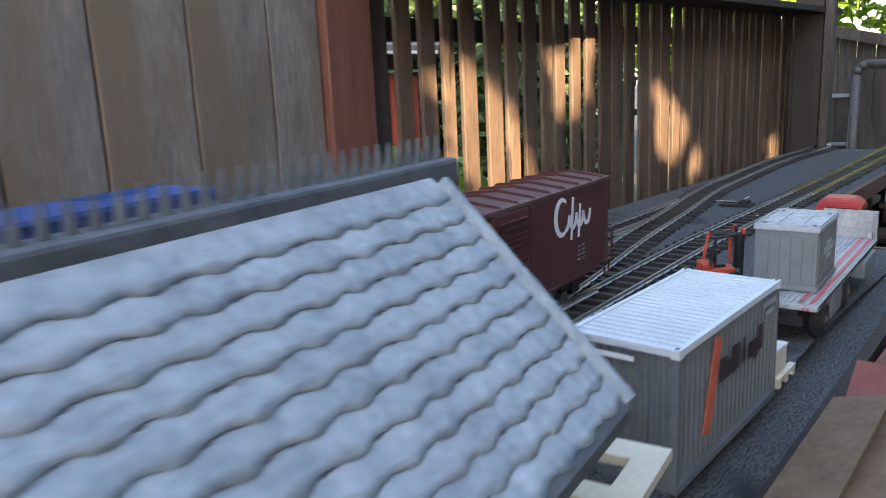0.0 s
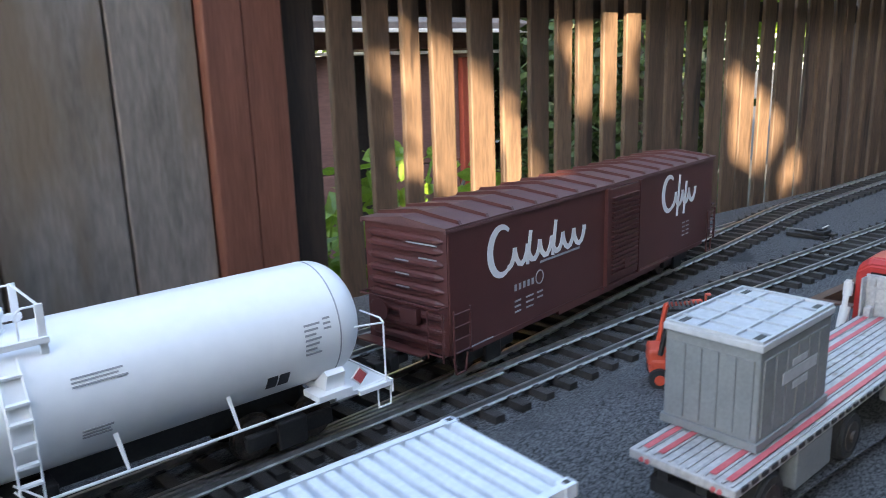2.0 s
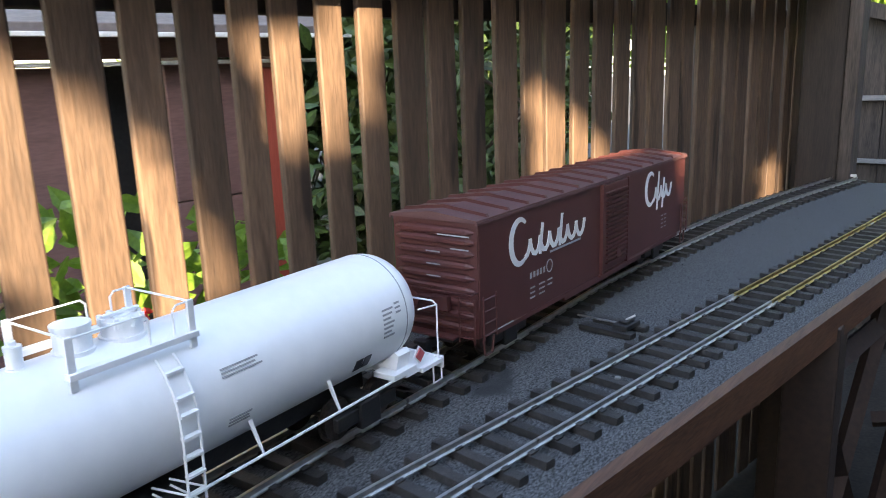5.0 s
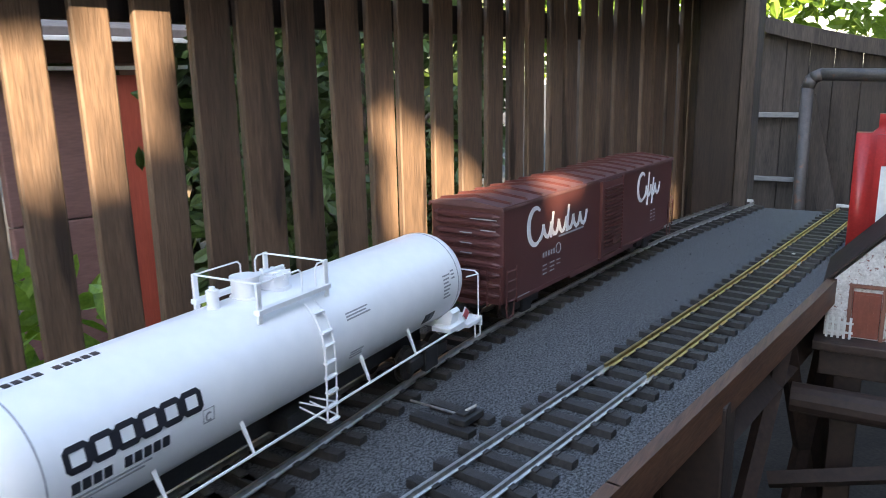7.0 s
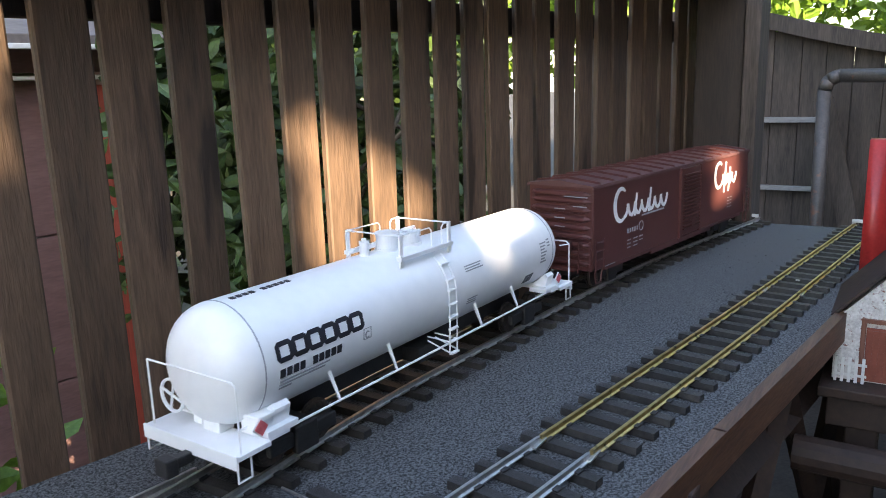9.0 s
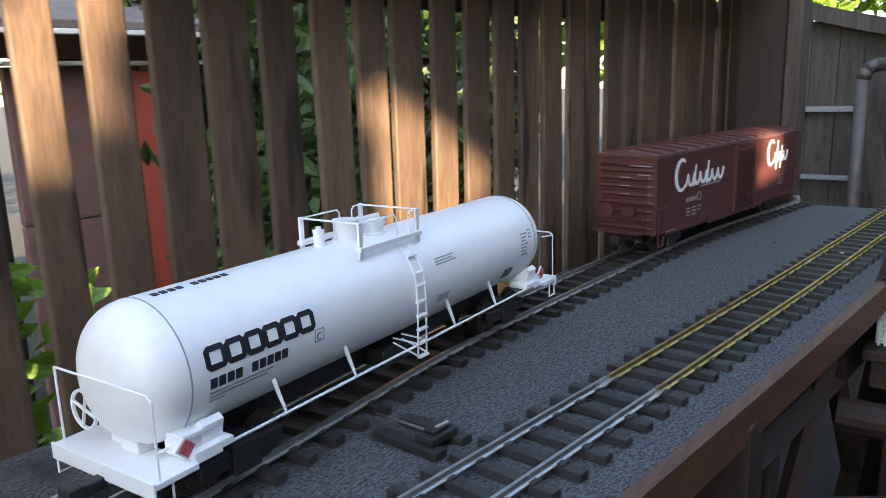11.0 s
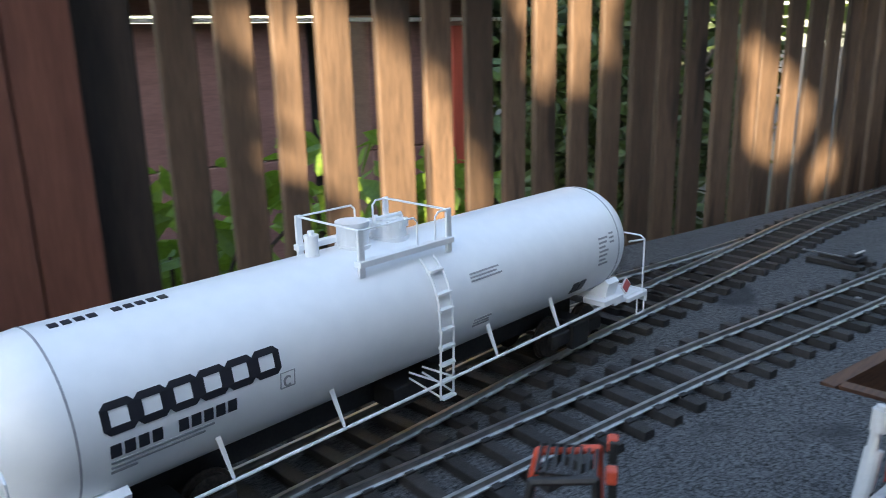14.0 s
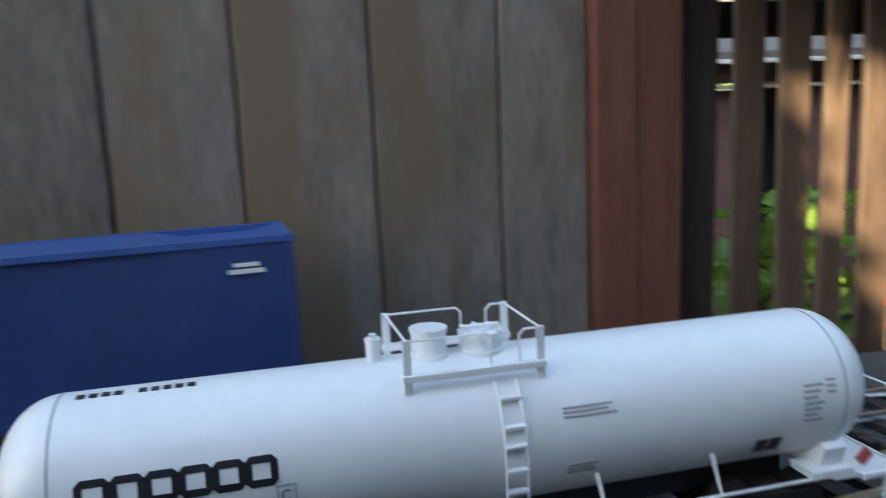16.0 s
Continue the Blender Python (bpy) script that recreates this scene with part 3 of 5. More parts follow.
def bogie(parent, x, z_axle=0.029, gauge=0.022):
    b = part("bogie", boxes((x - 0.036, -0.034, 0.024, x + 0.036, -0.028, 0.036), (x - 0.036, 0.028, 0.024, x + 0.036, 0.034, 0.036), (x - 0.009, -0.03, 0.026, x + 0.009, 0.03, 0.042), (x - 0.012, -0.037, 0.018, x + 0.012, -0.03, 0.04), bevel=0.0015), BLACK, parent)
    for dx in (-0.025, 0.025):
        for s in (-1, 1):
            bm = bmesh.new()
            m = Matrix.Translation((x + dx, s * gauge, z_axle)) @ Matrix.Rotation(radians(90), 4, "X")
            bmesh.ops.create_cone(bm, cap_ends=True, segments=24, radius1=0.0158, radius2=0.0158, depth=0.005, matrix=m)
            bmesh.ops.create_cone(bm, cap_ends=True, segments=24, radius1=0.018, radius2=0.018, depth=0.0014, matrix=Matrix.Translation((0, -s * 0.0026, 0)) @ m)
            part("wheel", bm, WHEEL, b, smooth=False)
        part("axle", rod(bmesh.new(), (x + dx, -gauge, z_axle), (x + dx, gauge, z_axle), 0.002), WHEEL, b)
    return b


def coupler(parent, x, s):
    bm = boxes((min(x, x + s * 0.022), -0.004, 0.035, max(x, x + s * 0.022), 0.004, 0.043), (min(x + s * 0.016, x + s * 0.026), -0.008, 0.033, max(x + s * 0.016, x + s * 0.026), 0.006, 0.046), bevel=0.001)
    part("coupler", bm, BLACK, parent)


def boxcar():
    t = thing("boxcar", "brown red model railway boxcar with white script on its sides", "boxcar")
    H, W, Z0, Z1 = 0.258, 0.049, 0.047, 0.157
    part("body", boxes((-H + 0.004, -W, Z0, H - 0.004, W, Z1), bevel=0.0012), OXIDE, t)
    part("side_sill", boxes((-H + 0.03, -W - 0.0006, 0.043, -0.1, -W + 0.003, 0.0475), (0.1, -W - 0.0006, 0.043, H - 0.03, -W + 0.003, 0.0475), (-0.1, -W - 0.0006, 0.039, 0.1, -W + 0.003, 0.0475)), OXIDE, t)
    part("underframe", boxes((-H + 0.01, -0.012, 0.034, H - 0.01, 0.012, 0.0465), (-0.06, -0.03, 0.03, 0.02, 0.02, 0.0465)), BLACK, t)
    # roof: shallow pitched sheets with raised seams
    bm = bmesh.new()
    sec = [(-W - 0.001, 0.1565), (-W - 0.001, 0.159), (0, 0.1645), (W + 0.001, 0.159), (W + 0.001, 0.1565)]
    vs = loft(bm, [[(x, y, z) for y, z in sec] for x in (-H, H)])
    bm.faces.new(vs[0][::-1]), bm.faces.new(vs[1])
    bmesh.ops.recalc_face_normals(bm, faces=bm.faces)
    roof = part("roof", bm, OXIDE_ROOF, t)
    rib = bmesh.new()
    rs = [(-W, 0.1588), (-W + 0.002, 0.1622), (0, 0.1677), (W - 0.002, 0.1622), (W, 0.1588)]
    vv = loft(rib, [[(x, y, z) for y, z in rs] for x in (-0.0016, 0.0016)])
    rib.faces.new(vv[0][::-1]), rib.faces.new(vv[1])
    bmesh.ops.recalc_face_normals(rib, faces=rib.faces)
    first = part("roof_seam", rib, OXIDE, roof)
    first.location.x = -H + 0.02
    for i in range(1, 15):
        o = new("roof_seam", first.data)
        o.parent, o.location.x = roof, -H + 0.02 + i * 0.0343
    for ya in (-W - 0.0016, W - 0.0005):
        part("roof_edge", boxes((-H, ya, 0.1545, H, ya + 0.0021, 0.1572)), OXIDE_ROOF, t)
    # corrugated ends
    for s in (-1, 1):
        bm = bmesh.new()
        box(bm, -0.002, -W + 0.001, Z0, 0.0, W - 0.001, Z1 - 0.001, 0.0)
        zs = (0.056, 0.068, 0.080, 0.092, 0.1035, 0.115, 0.1265, 0.138, 0.147)
        for v in bm.verts:
            v.co.x = s * (v.co.x + H - 0.003)
        e = part("end_wall", bm, OXIDE, t)
        for z in zs:
            bm = bmesh.new()
            seg = [(0.0042 * math.sin(a), -0.0042 * math.cos(a)) for a in np.linspace(0, math.pi, 6)]
            loft(bm, [[(s * (d * k + H - 0.003), y, z + v * k) for d, v in seg] for y, k in ((-W + 0.004, 0.25), (-W + 0.012, 1), (W - 0.012, 1), (W - 0.004, 0.25))], close=False)
            bmesh.ops.recalc_face_normals(bm, faces=bm.faces)
            part("corrugation", bm, OXIDE, e)
        bm = bmesh.new()
        for y, za, zb in ((-0.050, 0.045, 0.088), (-0.033, 0.045, 0.088)):
            rod(bm, (s * (H + 0.006), y, za), (s * (H + 0.006), y, zb), 0.0009, 6)
        for z in (0.05, 0.062, 0.074, 0.086):
            rod(bm, (s * (H + 0.006), -0.05, z), (s * (H + 0.006), -0.033, z), 0.0009, 6)
        part("end_ladder", bm, OXIDE, t)
        bm = bmesh.new()
        rod(bm, (s * (H + 0.008), -0.048, 0.092), (s * (H + 0.008), 0.046, 0.092), 0.0009, 6)
        for y in (-0.048, 0.0, 0.046):
            rod(bm, (s * (H - 0.002), y, 0.092), (s * (H + 0.008), y, 0.092), 0.0009, 6)
        part("grab_rail", bm, OXIDE, t)
        bm = boxes((min(s * H, s * (H + 0.006)), -0.02, 0.072, max(s * H, s * (H + 0.006)), 0.0, 0.086), (min(s * H, s * (H + 0.012)), -0.03, 0.047, max(s * H, s * (H + 0.012)), 0.05, 0.049), bevel=0.0008)
        rod(bm, (s * (H + 0.007), 0.022, 0.08), (s * (H + 0.0085), 0.022, 0.08), 0.01, 16)
        part("brake_gear", bm, OXIDE, t)
        if s < 0:
            for y0, y1, z in ((-0.045, -0.01, 0.1448), (-0.044, -0.024, 0.1325), (-0.012, 0.004, 0.128), (-0.012, 0.004, 0.116), (-0.012, 0.004, 0.1045)):
                part("stencil", boxes((-H - 0.0047, y0, z - 0.0006, -H - 0.0042, y1, z + 0.0006)), LETTERGREY, t, "small unreadable white stencil")
        coupler(t, s * H, s)
        # side ladder and stirrup
        bm = bmesh.new()
        for xx in (s * (H - 0.004), s * (H - 0.024)):
            rod(bm, (xx, -W - 0.004, 0.046), (xx, -W - 0.004, 0.088), 0.0009, 6)
        for z in (0.05, 0.0615, 0.073, 0.0845):
            rod(bm, (s * (H - 0.004), -W - 0.004, z), (s * (H - 0.024), -W - 0.004, z), 0.0009, 6)
        rod(bm, (s * (H - 0.005), -W - 0.002, 0.046), (s * (H - 0.008), -W - 0.002, 0.03), 0.0011, 6)
        rod(bm, (s * (H - 0.022), -W - 0.002, 0.046), (s * (H - 0.019), -W - 0.002, 0.03), 0.0011, 6)
        rod(bm, (s * (H - 0.008), -W - 0.002, 0.03), (s * (H - 0.019), -W - 0.002, 0.03), 0.0011, 6)
        part("side_ladder", bm, OXIDE, t)
        bogie(t, s * 0.185)
    # sliding door with louvres
    d = part("door", boxes((-0.012, -W - 0.003, 0.05, 0.052, -W + 0.001, 0.1535), bevel=0.0008), OXIDE, t)
    bm = bmesh.new()
    for i in range(17):
        z = 0.058 + i * 0.0053
        box(bm, -0.007, -W - 0.0062, z, 0.047, -W - 0.002, z + 0.0016)
    part("louvre", bm, OXIDE, d)
    for xx in (-0.0165, 0.0525):
        part("door_post", boxes((xx, -W - 0.004, 0.046, xx + 0.004, -W + 0.001, 0.155)), OXIDE, d)
    part("door_latch", boxes((0.018, -W - 0.006, 0.06, 0.03, -W - 0.0045, 0.072), bevel=0.0005), OXIDE, d)
    part("door_track", boxes((-0.02, -W - 0.0035, 0.0445, 0.13, -W + 0.001, 0.047)), OXIDE, d)
    # markings
    bm = bmesh.new()
    script_mark(bm, -0.205, -0.052, 0.104, 0.148, -0.0002, 0.0004, 0)
    part("script_mark", on_side(bm, -W), LETTERWHITE, t, "large white flowing script mark")
    bm = bmesh.new()
    script_mark(bm, 0.112, 0.2, 0.107, 0.149, -0.0002, 0.0004, 1)
    part("script_mark", on_side(bm, -W), LETTERWHITE, t, "large white flowing script mark")
    bm = bmesh.new()
    for i in range(5):
        box(bm, -0.169 + i * 0.0064, -W - 0.0005, 0.0825, -0.166 + i * 0.0064, -W + 0.0005, 0.0885)
    for r_, (a, b) in enumerate(((-0.169, -0.16), (-0.152, -0.141), (-0.135, -0.126))):
        for k in range(3):
            if (r_, k) != (2, 0):
                box(bm, a, -W - 0.0005, 0.061 + k * 0.0052, b, -W + 0.0005, 0.0626 + k * 0.0052)
    box(bm, -0.13, -W - 0.0005, 0.1005, -0.064, -W + 0.0005, 0.1026)
    box(bm, -0.235, -W - 0.0005, 0.0475, -0.2, -W + 0.0005, 0.0486)
    for k in range(4):
        box(bm, 0.168, -W - 0.0005, 0.066 + k * 0.0055, 0.1745, -W + 0.0005, 0.0674 + k * 0.0055)
        box(bm, 0.179, -W - 0.0005, 0.066 + k * 0.0055, 0.186, -W + 0.0005, 0.0674 + k * 0.0055)
    tagged(part("stencil", bm, LETTERGREY, t, "small unreadable white stencils"), kind="stuff")
    bm = bmesh.new()
    ribbon(bm, [(-0.131 + 0.0058 * math.cos(a), 0.087 + 0.0066 * math.sin(a)) for a in np.linspace(0, 2 * math.pi, 20)], 0.0011, -0.0002, 0.0004)
    part("emblem", on_side(bm, -W), LETTERGREY, t, "small round outlined emblem")
    # long-bodied version: the body grows, the running gear keeps its size
    for o in t.children_recursive:
        if o.name.split(".")[0] in ("wheel", "axle"):
            continue
        if o.name.split(".")[0] in ("bogie", "coupler"):
            xs = [v.co.x for v in o.data.vertices]
            o.location.x = (GROW - 1) * (min(xs) + max(xs)) / 2
        elif o.name.split(".")[0] == "roof_seam":
            o.location.x *= GROW
        else:
            for v in o.data.vertices:
                v.co.x *= GROW
    return t


# ---- tank car ----
def tank_car():
    t = thing("tank_car", "white model railway tank car with black block marks and handrails", "tank car")
    R, CZ, A, B = 0.0463, 0.098, -0.232, 0.218
    bm = bmesh.new()
    prof = [(A - 0.03, 0.0)]
    prof += [(A - 0.03 * math.cos(a), R * math.sin(a) ** 0.72) for a in np.linspace(0.18, math.pi / 2, 9)]
    prof += [(A + 0.004, R), (A + 0.02, R)] + [(A + 0.02 + (B - A - 0.04) * k / 8, R) for k in range(1, 9)] + [(B - 0.004, R)]
    prof += [(B + 0.03 * math.sin(a), R * math.cos(a) ** 0.72) for a in np.linspace(0, math.pi / 2 - 0.18, 9)]
    prof += [(B + 0.03, 0.0)]
    rings = [[(x, max(r, 0.0002) * math.sin(a), CZ + max(r, 0.0002) * math.cos(a)) for a in np.linspace(0, 2 * math.pi, 65)[:-1]] for x, r in prof]
    loft(bm, rings)
    bmesh.ops.recalc_face_normals(bm, faces=bm.faces)
    barrel = part("barrel", bm, WHITE, t, smooth=True)
    for x in (A + 0.001, B - 0.001):
        bm = bmesh.new()
        loft(bm, [[(x + dx, (R + dr) * math.sin(a), CZ + (R + dr) * math.cos(a)) for a in np.linspace(0, 2 * math.pi, 65)[:-1]] for dx, dr in ((-0.0006, -0.0001), (-0.0005, 0.00025), (0.0005, 0.00025), (0.0006, -0.0001))])
        bmesh.ops.recalc_face_normals(bm, faces=bm.faces)
        part("weld_seam", bm, LETTERGREY, barrel)
    # dome fittings
    for x, r, h, lid in ((-0.0655, 0.0044, 0.0145, 0.003), (-0.033, 0.0104, 0.0175, 0.0), (-0.002, 0.0121, 0.0125, 0.002)):
        bm = bmesh.new()
        z = CZ + R - 0.004
        rod(bm, (x, 0, z), (x, 0, z + h), r, 24)
        rod(bm, (x, 0, z), (x, 0, z + 0.005), r * 1.14, 24)
        rod(bm, (x, 0, z + h), (x, 0, z + h + 0.0025), r * 1.07, 24)
        if lid:
            rod(bm, (x, 0, z + h + 0.002), (x, 0, z + h + lid + 0.002), r * 0.5, 12)
        f = part("manway", bm, WHITE, t)
        if r > 0.012:
            bm = bmesh.new()
            for a in range(8):
                q = (x + r * math.cos(a * 0.785), r * math.sin(a * 0.785))
                rod(bm, (*q, z + h - 0.002), (*q, z + h + 0.004), 0.0016, 6)
            rod(bm, (x - 0.012, 0, z + h + 0.005), (x + 0.012, 0, z + h + 0.005), 0.0015, 6)
            part("lid_bolt", bm, WHITE, f)
    # walkway with handrail
    z0, yy, xa, xb = 0.1395, 0.028, -0.0525, 0.0238
    for s in (-1, 1):
        part("walkway", boxes((xa - 0.003, min(s * yy, s * (yy + 0.006)), z0, xb + 0.003, max(s * yy, s * (yy + 0.006)), z0 + 0.004), bevel=0.0005), WHITE, t)
        for x in (xa, xb):
            part("rail_post", boxes((x - 0.0023, min(s * (yy + 0.002), s * (yy + 0.0042)), z0 - 0.0065, x + 0.0023, max(s * (yy + 0.002), s * (yy + 0.0042)), z0 + 0.0235), bevel=0.0004), WHITE, t)
        for x0, x1 in ((xa, -0.005), (xb, 0.0115)):
            y, k = s * (yy + 0.003), 0.003 if x1 > x0 else -0.003
            part("handrail", tube(bmesh.new(), [(x0, y, z0 + 0.0225), (x1 - k, y, z0 + 0.0225), (x1, y, z0 + 0.0195), (x1, y, z0)], 0.0007, 6), WHITE, t)
    for x in (xa, xb):
        part("end_rail", rod(bmesh.new(), (x, -yy - 0.003, z0 + 0.0225), (x, yy + 0.003, z0 + 0.0225), 0.0008, 6), WHITE, t)
    # curved ladders on both sides
    for s in (-1, 1):
        bm = bmesh.new()
        path = [(s * (R + 0.002) * math.sin(a), CZ + (R + 0.002) * math.cos(a)) for a in np.linspace(0.72, 1.6, 9)] + [(s * (R + 0.0025), 0.085), (s * (R + 0.001), 0.039)]
        for x in (-0.0038, 0.0085):
            tube(bm, [(x, *p) for p in path], 0.00085, 6)
        for p in [path[2], path[5], path[7]] + [(s * (R + 0.002), z) for z in (0.088, 0.076, 0.064, 0.052, 0.04)]:
            box(bm, -0.0038, min(p[0] - 0.002, p[0] + 0.002), p[1] - 0.0008, 0.0085, max(p[0] - 0.002, p[0] + 0.002), p[1] + 0.0008)
        part("ladder", bm, WHITE, t)
        bm = bmesh.new()
        y = s * (R + 0.001)
        for x in (-0.0038, 0.0085):
            rod(bm, (x, y, 0.052), (x - 0.012, s * 0.03, 0.058), 0.0008, 6)
            rod(bm, (x, y, 0.041), (x - 0.012, s * 0.03, 0.054), 0.0008, 6)
        part("ladder_brace", bm, WHITE, t)
        # long side sill rod with brackets
        part("side_rod", rod(bmesh.new(), (-0.224, s * 0.0468, 0.0505), (0.256, s * 0.0468, 0.0505), 0.0011, 8), WHITE, t)
        for x in (-0.158, -0.084, 0.0565, 0.131):
            bm = bmesh.new()
            a, b = Vector((x, s * 0.0466, 0.0502)), Vector((x - 0.003, s * 0.039, 0.0745))
            bmesh.ops.create_cone(bm, cap_ends=True, segments=4, radius1=0.0012, radius2=0.0021, depth=(b - a).length, matrix=Matrix.Translation((a + b) / 2) @ (b - a).to_track_quat("Z", "Y").to_matrix().to_4x4())
            part("bracket", bm, WHITE, t)
    # end platforms
    for s, xe in ((-1, -0.266), (1, 0.257)):
        xi = xe - s * 0.03
        p = part("end_platform", boxes((min(xe, xi), -0.052, 0.052, max(xe, xi), 0.052, 0.056), (min(xi, xi - s * 0.02), -0.05, 0.054, max(xi, xi - s * 0.02), -0.032, 0.0575), (min(xi, xi - s * 0.02), 0.032, 0.054, max(xi, xi - s * 0.02), 0.05, 0.0575), (min(xe, xe + s * 0.002), -0.052, 0.046, max(xe, xe + s * 0.002), 0.052, 0.057), bevel=0.0006), WHITE, t)
        bm = bmesh.new()
        tube(bm, [(xe - s * 0.004, -0.05, 0.056), (xe - s * 0.004, -0.05, 0.104), (xe - s * 0.004, -0.046, 0.107), (xe - s * 0.004, 0.046 if s < 0 else -0.02, 0.107)], 0.0008, 6)
        if s > 0:
            tube(bm, [(xe - 0.004, -0.05, 0.104), (xe - 0.03, -0.05, 0.107)], 0.0008, 6)
        else:
            rod(bm, (xe + 0.004, 0.046, 0.107), (xe + 0.004, 0.046, 0.056), 0.0008, 6)
        part("end_handrail", bm, WHITE, p)
        for y in (-0.05, 0.05):
            bm = bmesh.new()
            x1, x2 = xe, xe - s * 0.012
            tube(bm, [(x1, y, 0.053), (x1, y, 0.036), (x2, y, 0.036), (x2, y, 0.053)], 0.0008, 6)
            part("stirrup", bm, WHITE, p)
        # saddle under the barrel
        bm = bmesh.new()
        xs_ = xe - s * 0.047
        sec = [(-0.043, 0.058), (-0.047, 0.074), (-0.043, 0.077), (-0.028, 0.064), (0.028, 0.064), (0.043, 0.077), (0.047, 0.074), (0.043, 0.058)]
        v2 = loft(bm, [[(x, y, z) for y, z in sec] for x in (xs_ - 0.008, xs_ + 0.008)])
        bm.faces.new(v2[0][::-1]), bm.faces.new(v2[1])
        bmesh.ops.recalc_face_normals(bm, faces=bm.faces)
        low = [p, part("saddle", bm, WHITE, t)]
        low.append(part("saddle_foot", boxes((xs_ - 0.018, -0.05, 0.0565, xs_ + 0.012, -0.028, 0.0615), bevel=0.0006), WHITE, t))
        low.append(part("placard", box(bmesh.new(), -0.0055, -0.0006, -0.0055, 0.0055, 0.0006, 0.0055, 0, Matrix.Translation((xe - s * 0.026, -0.046, 0.066)) @ Matrix.Rotation(radians(45), 4, "Y")), LETTERWHITE, t))
        low.append(part("placard_face", box(bmesh.new(), -0.0043, -0.0004, -0.0043, 0.0043, 0.0004, 0.0043, 0, Matrix.Translation((xe - s * 0.026, -0.0471, 0.066)) @ Matrix.Rotation(radians(45), 4, "Y")), STRIPE, t, "red diamond placard with white border"))
        for o in low:
            o.location.z = -0.0055
        bogie(t, xe - s * 0.08)
        coupler(t, xe, s)
    # brake gear on the rear platform
    g = part("brake_stand", boxes((-0.232, 0.012, 0.056, -0.222, 0.022, 0.083), (-0.24, 0.006, 0.076, -0.224, 0.02, 0.088), (-0.236, -0.012, 0.056, -0.222, 0.006, 0.064), (-0.226, -0.044, 0.0565, -0.206, -0.024, 0.071), (-0.229, -0.047, 0.07, -0.203, -0.021, 0.0735), bevel=0.0008), WHITE, t)
    bm = bmesh.new()
    ribbon(bm, [(0.029 + 0.0125 * math.cos(a), 0.08 + 0.0125 * math.sin(a)) for a in np.linspace(0, 2 * math.pi, 22)], 0.0018, -0.001, 0.001)
    for a in (0.3, 1.87, 3.44, 5.0):
        ribbon(bm, [(0.029, 0.08), (0.029 + 0.0125 * math.cos(a), 0.08 + 0.0125 * math.sin(a))], 0.0012, -0.0008, 0.0008)
    for v in bm.verts:
        v.co = Vector((-0.243 + v.co.z, v.co.x, v.co.y))
    part("hand_wheel", bm, WHITE, g)
    g.location = (-0.013, 0, -0.0055)
    bm = bmesh.new()
    rod(bm, (-0.205, -0.01, 0.064), (-0.205, 0.03, 0.064), 0.006, 12)
    for y in (-0.03, 0.0):
        rod(bm, (-0.2, y, 0.062), (-0.235, y, 0.062), 0.001, 6)
    part("brake_cylinder", bm, WHITE, t).location = (-0.013, 0, -0.0055)
    part("underframe", boxes((-0.2, -0.01, 0.036, 0.2, 0.01, 0.052), (-0.03, -0.03, 0.035, 0.02, 0.02, 0.05), bevel=0.001), BLACK, t)

    # marks wrapped on the barrel: (x, height along the arc)
    def wrap(bm):
        for v in bm.verts:
            x, arc, d = v.co
            a = math.pi / 2 - arc / R
            v.co = (x, -(R + d) * math.sin(a), CZ + (R + d) * math.cos(a))
        bmesh.ops.recalc_face_normals(bm, faces=bm.faces)
        return bm

    def bar(bm, x0, x1, a0, a1, skew=0):
        n = max(2, int(abs(a1 - a0) / 0.003))
        ribbon(bm, [((x0 + x1) / 2, a0 + (a1 - a0) * i / n) for i in range(n + 1)], x1 - x0, 0.0, 0.0005)

    bm = bmesh.new()
    z0, h = 0.0042, 0.0118
    for i in range(6):
        x = -0.2175 + i * 0.0158
        w = 0.0128
        c = 0.0012
        loop = [(x + w / 2, z0), (x + c, z0), (x, z0 + c), (x, z0 + h - c), (x + c, z0 + h), (x + w - c, z0 + h), (x + w, z0 + h - c), (x + w, z0 + c), (x + w - c, z0), (x + w / 2, z0)]
        mark = bmesh.new()
        ribbon(mark, loop, 0.0038, 0.0, 0.0005)
        part("block_mark", wrap(mark), LETTERBLACK, t, "bold black block shape")
    bm = bmesh.new()
    for i in range(10):
        if i != 4:
            bar(bm, -0.2175 + i * 0.0067, -0.2125 + i * 0.0067, -0.009, -0.0025)
    for i in range(10):
        if i != 4:
            bar(bm, -0.222 + i * 0.0061, -0.2178 + i * 0.0061, 0.0665, 0.0712)
    bar(bm, 0.157, 0.165, -0.03, -0.019), bar(bm, 0.1665, 0.1745, -0.03, -0.019)
    tagged(part("number_mark", wrap(bm), LETTERBLACK, t, "dark bars of an unreadable number"), kind="stuff")
    bm = bmesh.new()
    for a0, x0, x1 in ((-0.0125, -0.2175, -0.165), (-0.0155, -0.2175, -0.17), (-0.0185, -0.2175, -0.205), (0.019, 0.032, 0.062), (0.0165, 0.032, 0.059), (0.014, 0.032, 0.064), (-0.015, 0.034, 0.052), (-0.0175, 0.034, 0.05), (-0.02, 0.034, 0.051)):
        bar(bm, x0, x1, a0, a0 + 0.0012)
    for k in range(7):
        bar(bm, 0.187, 0.2 - (k % 3) * 0.002, 0.012 - k * 0.0036, 0.0135 - k * 0.0036)
        if k < 3:
            bar(bm, 0.203, 0.209, 0.014 - k * 0.0036, 0.0155 - k * 0.0036)
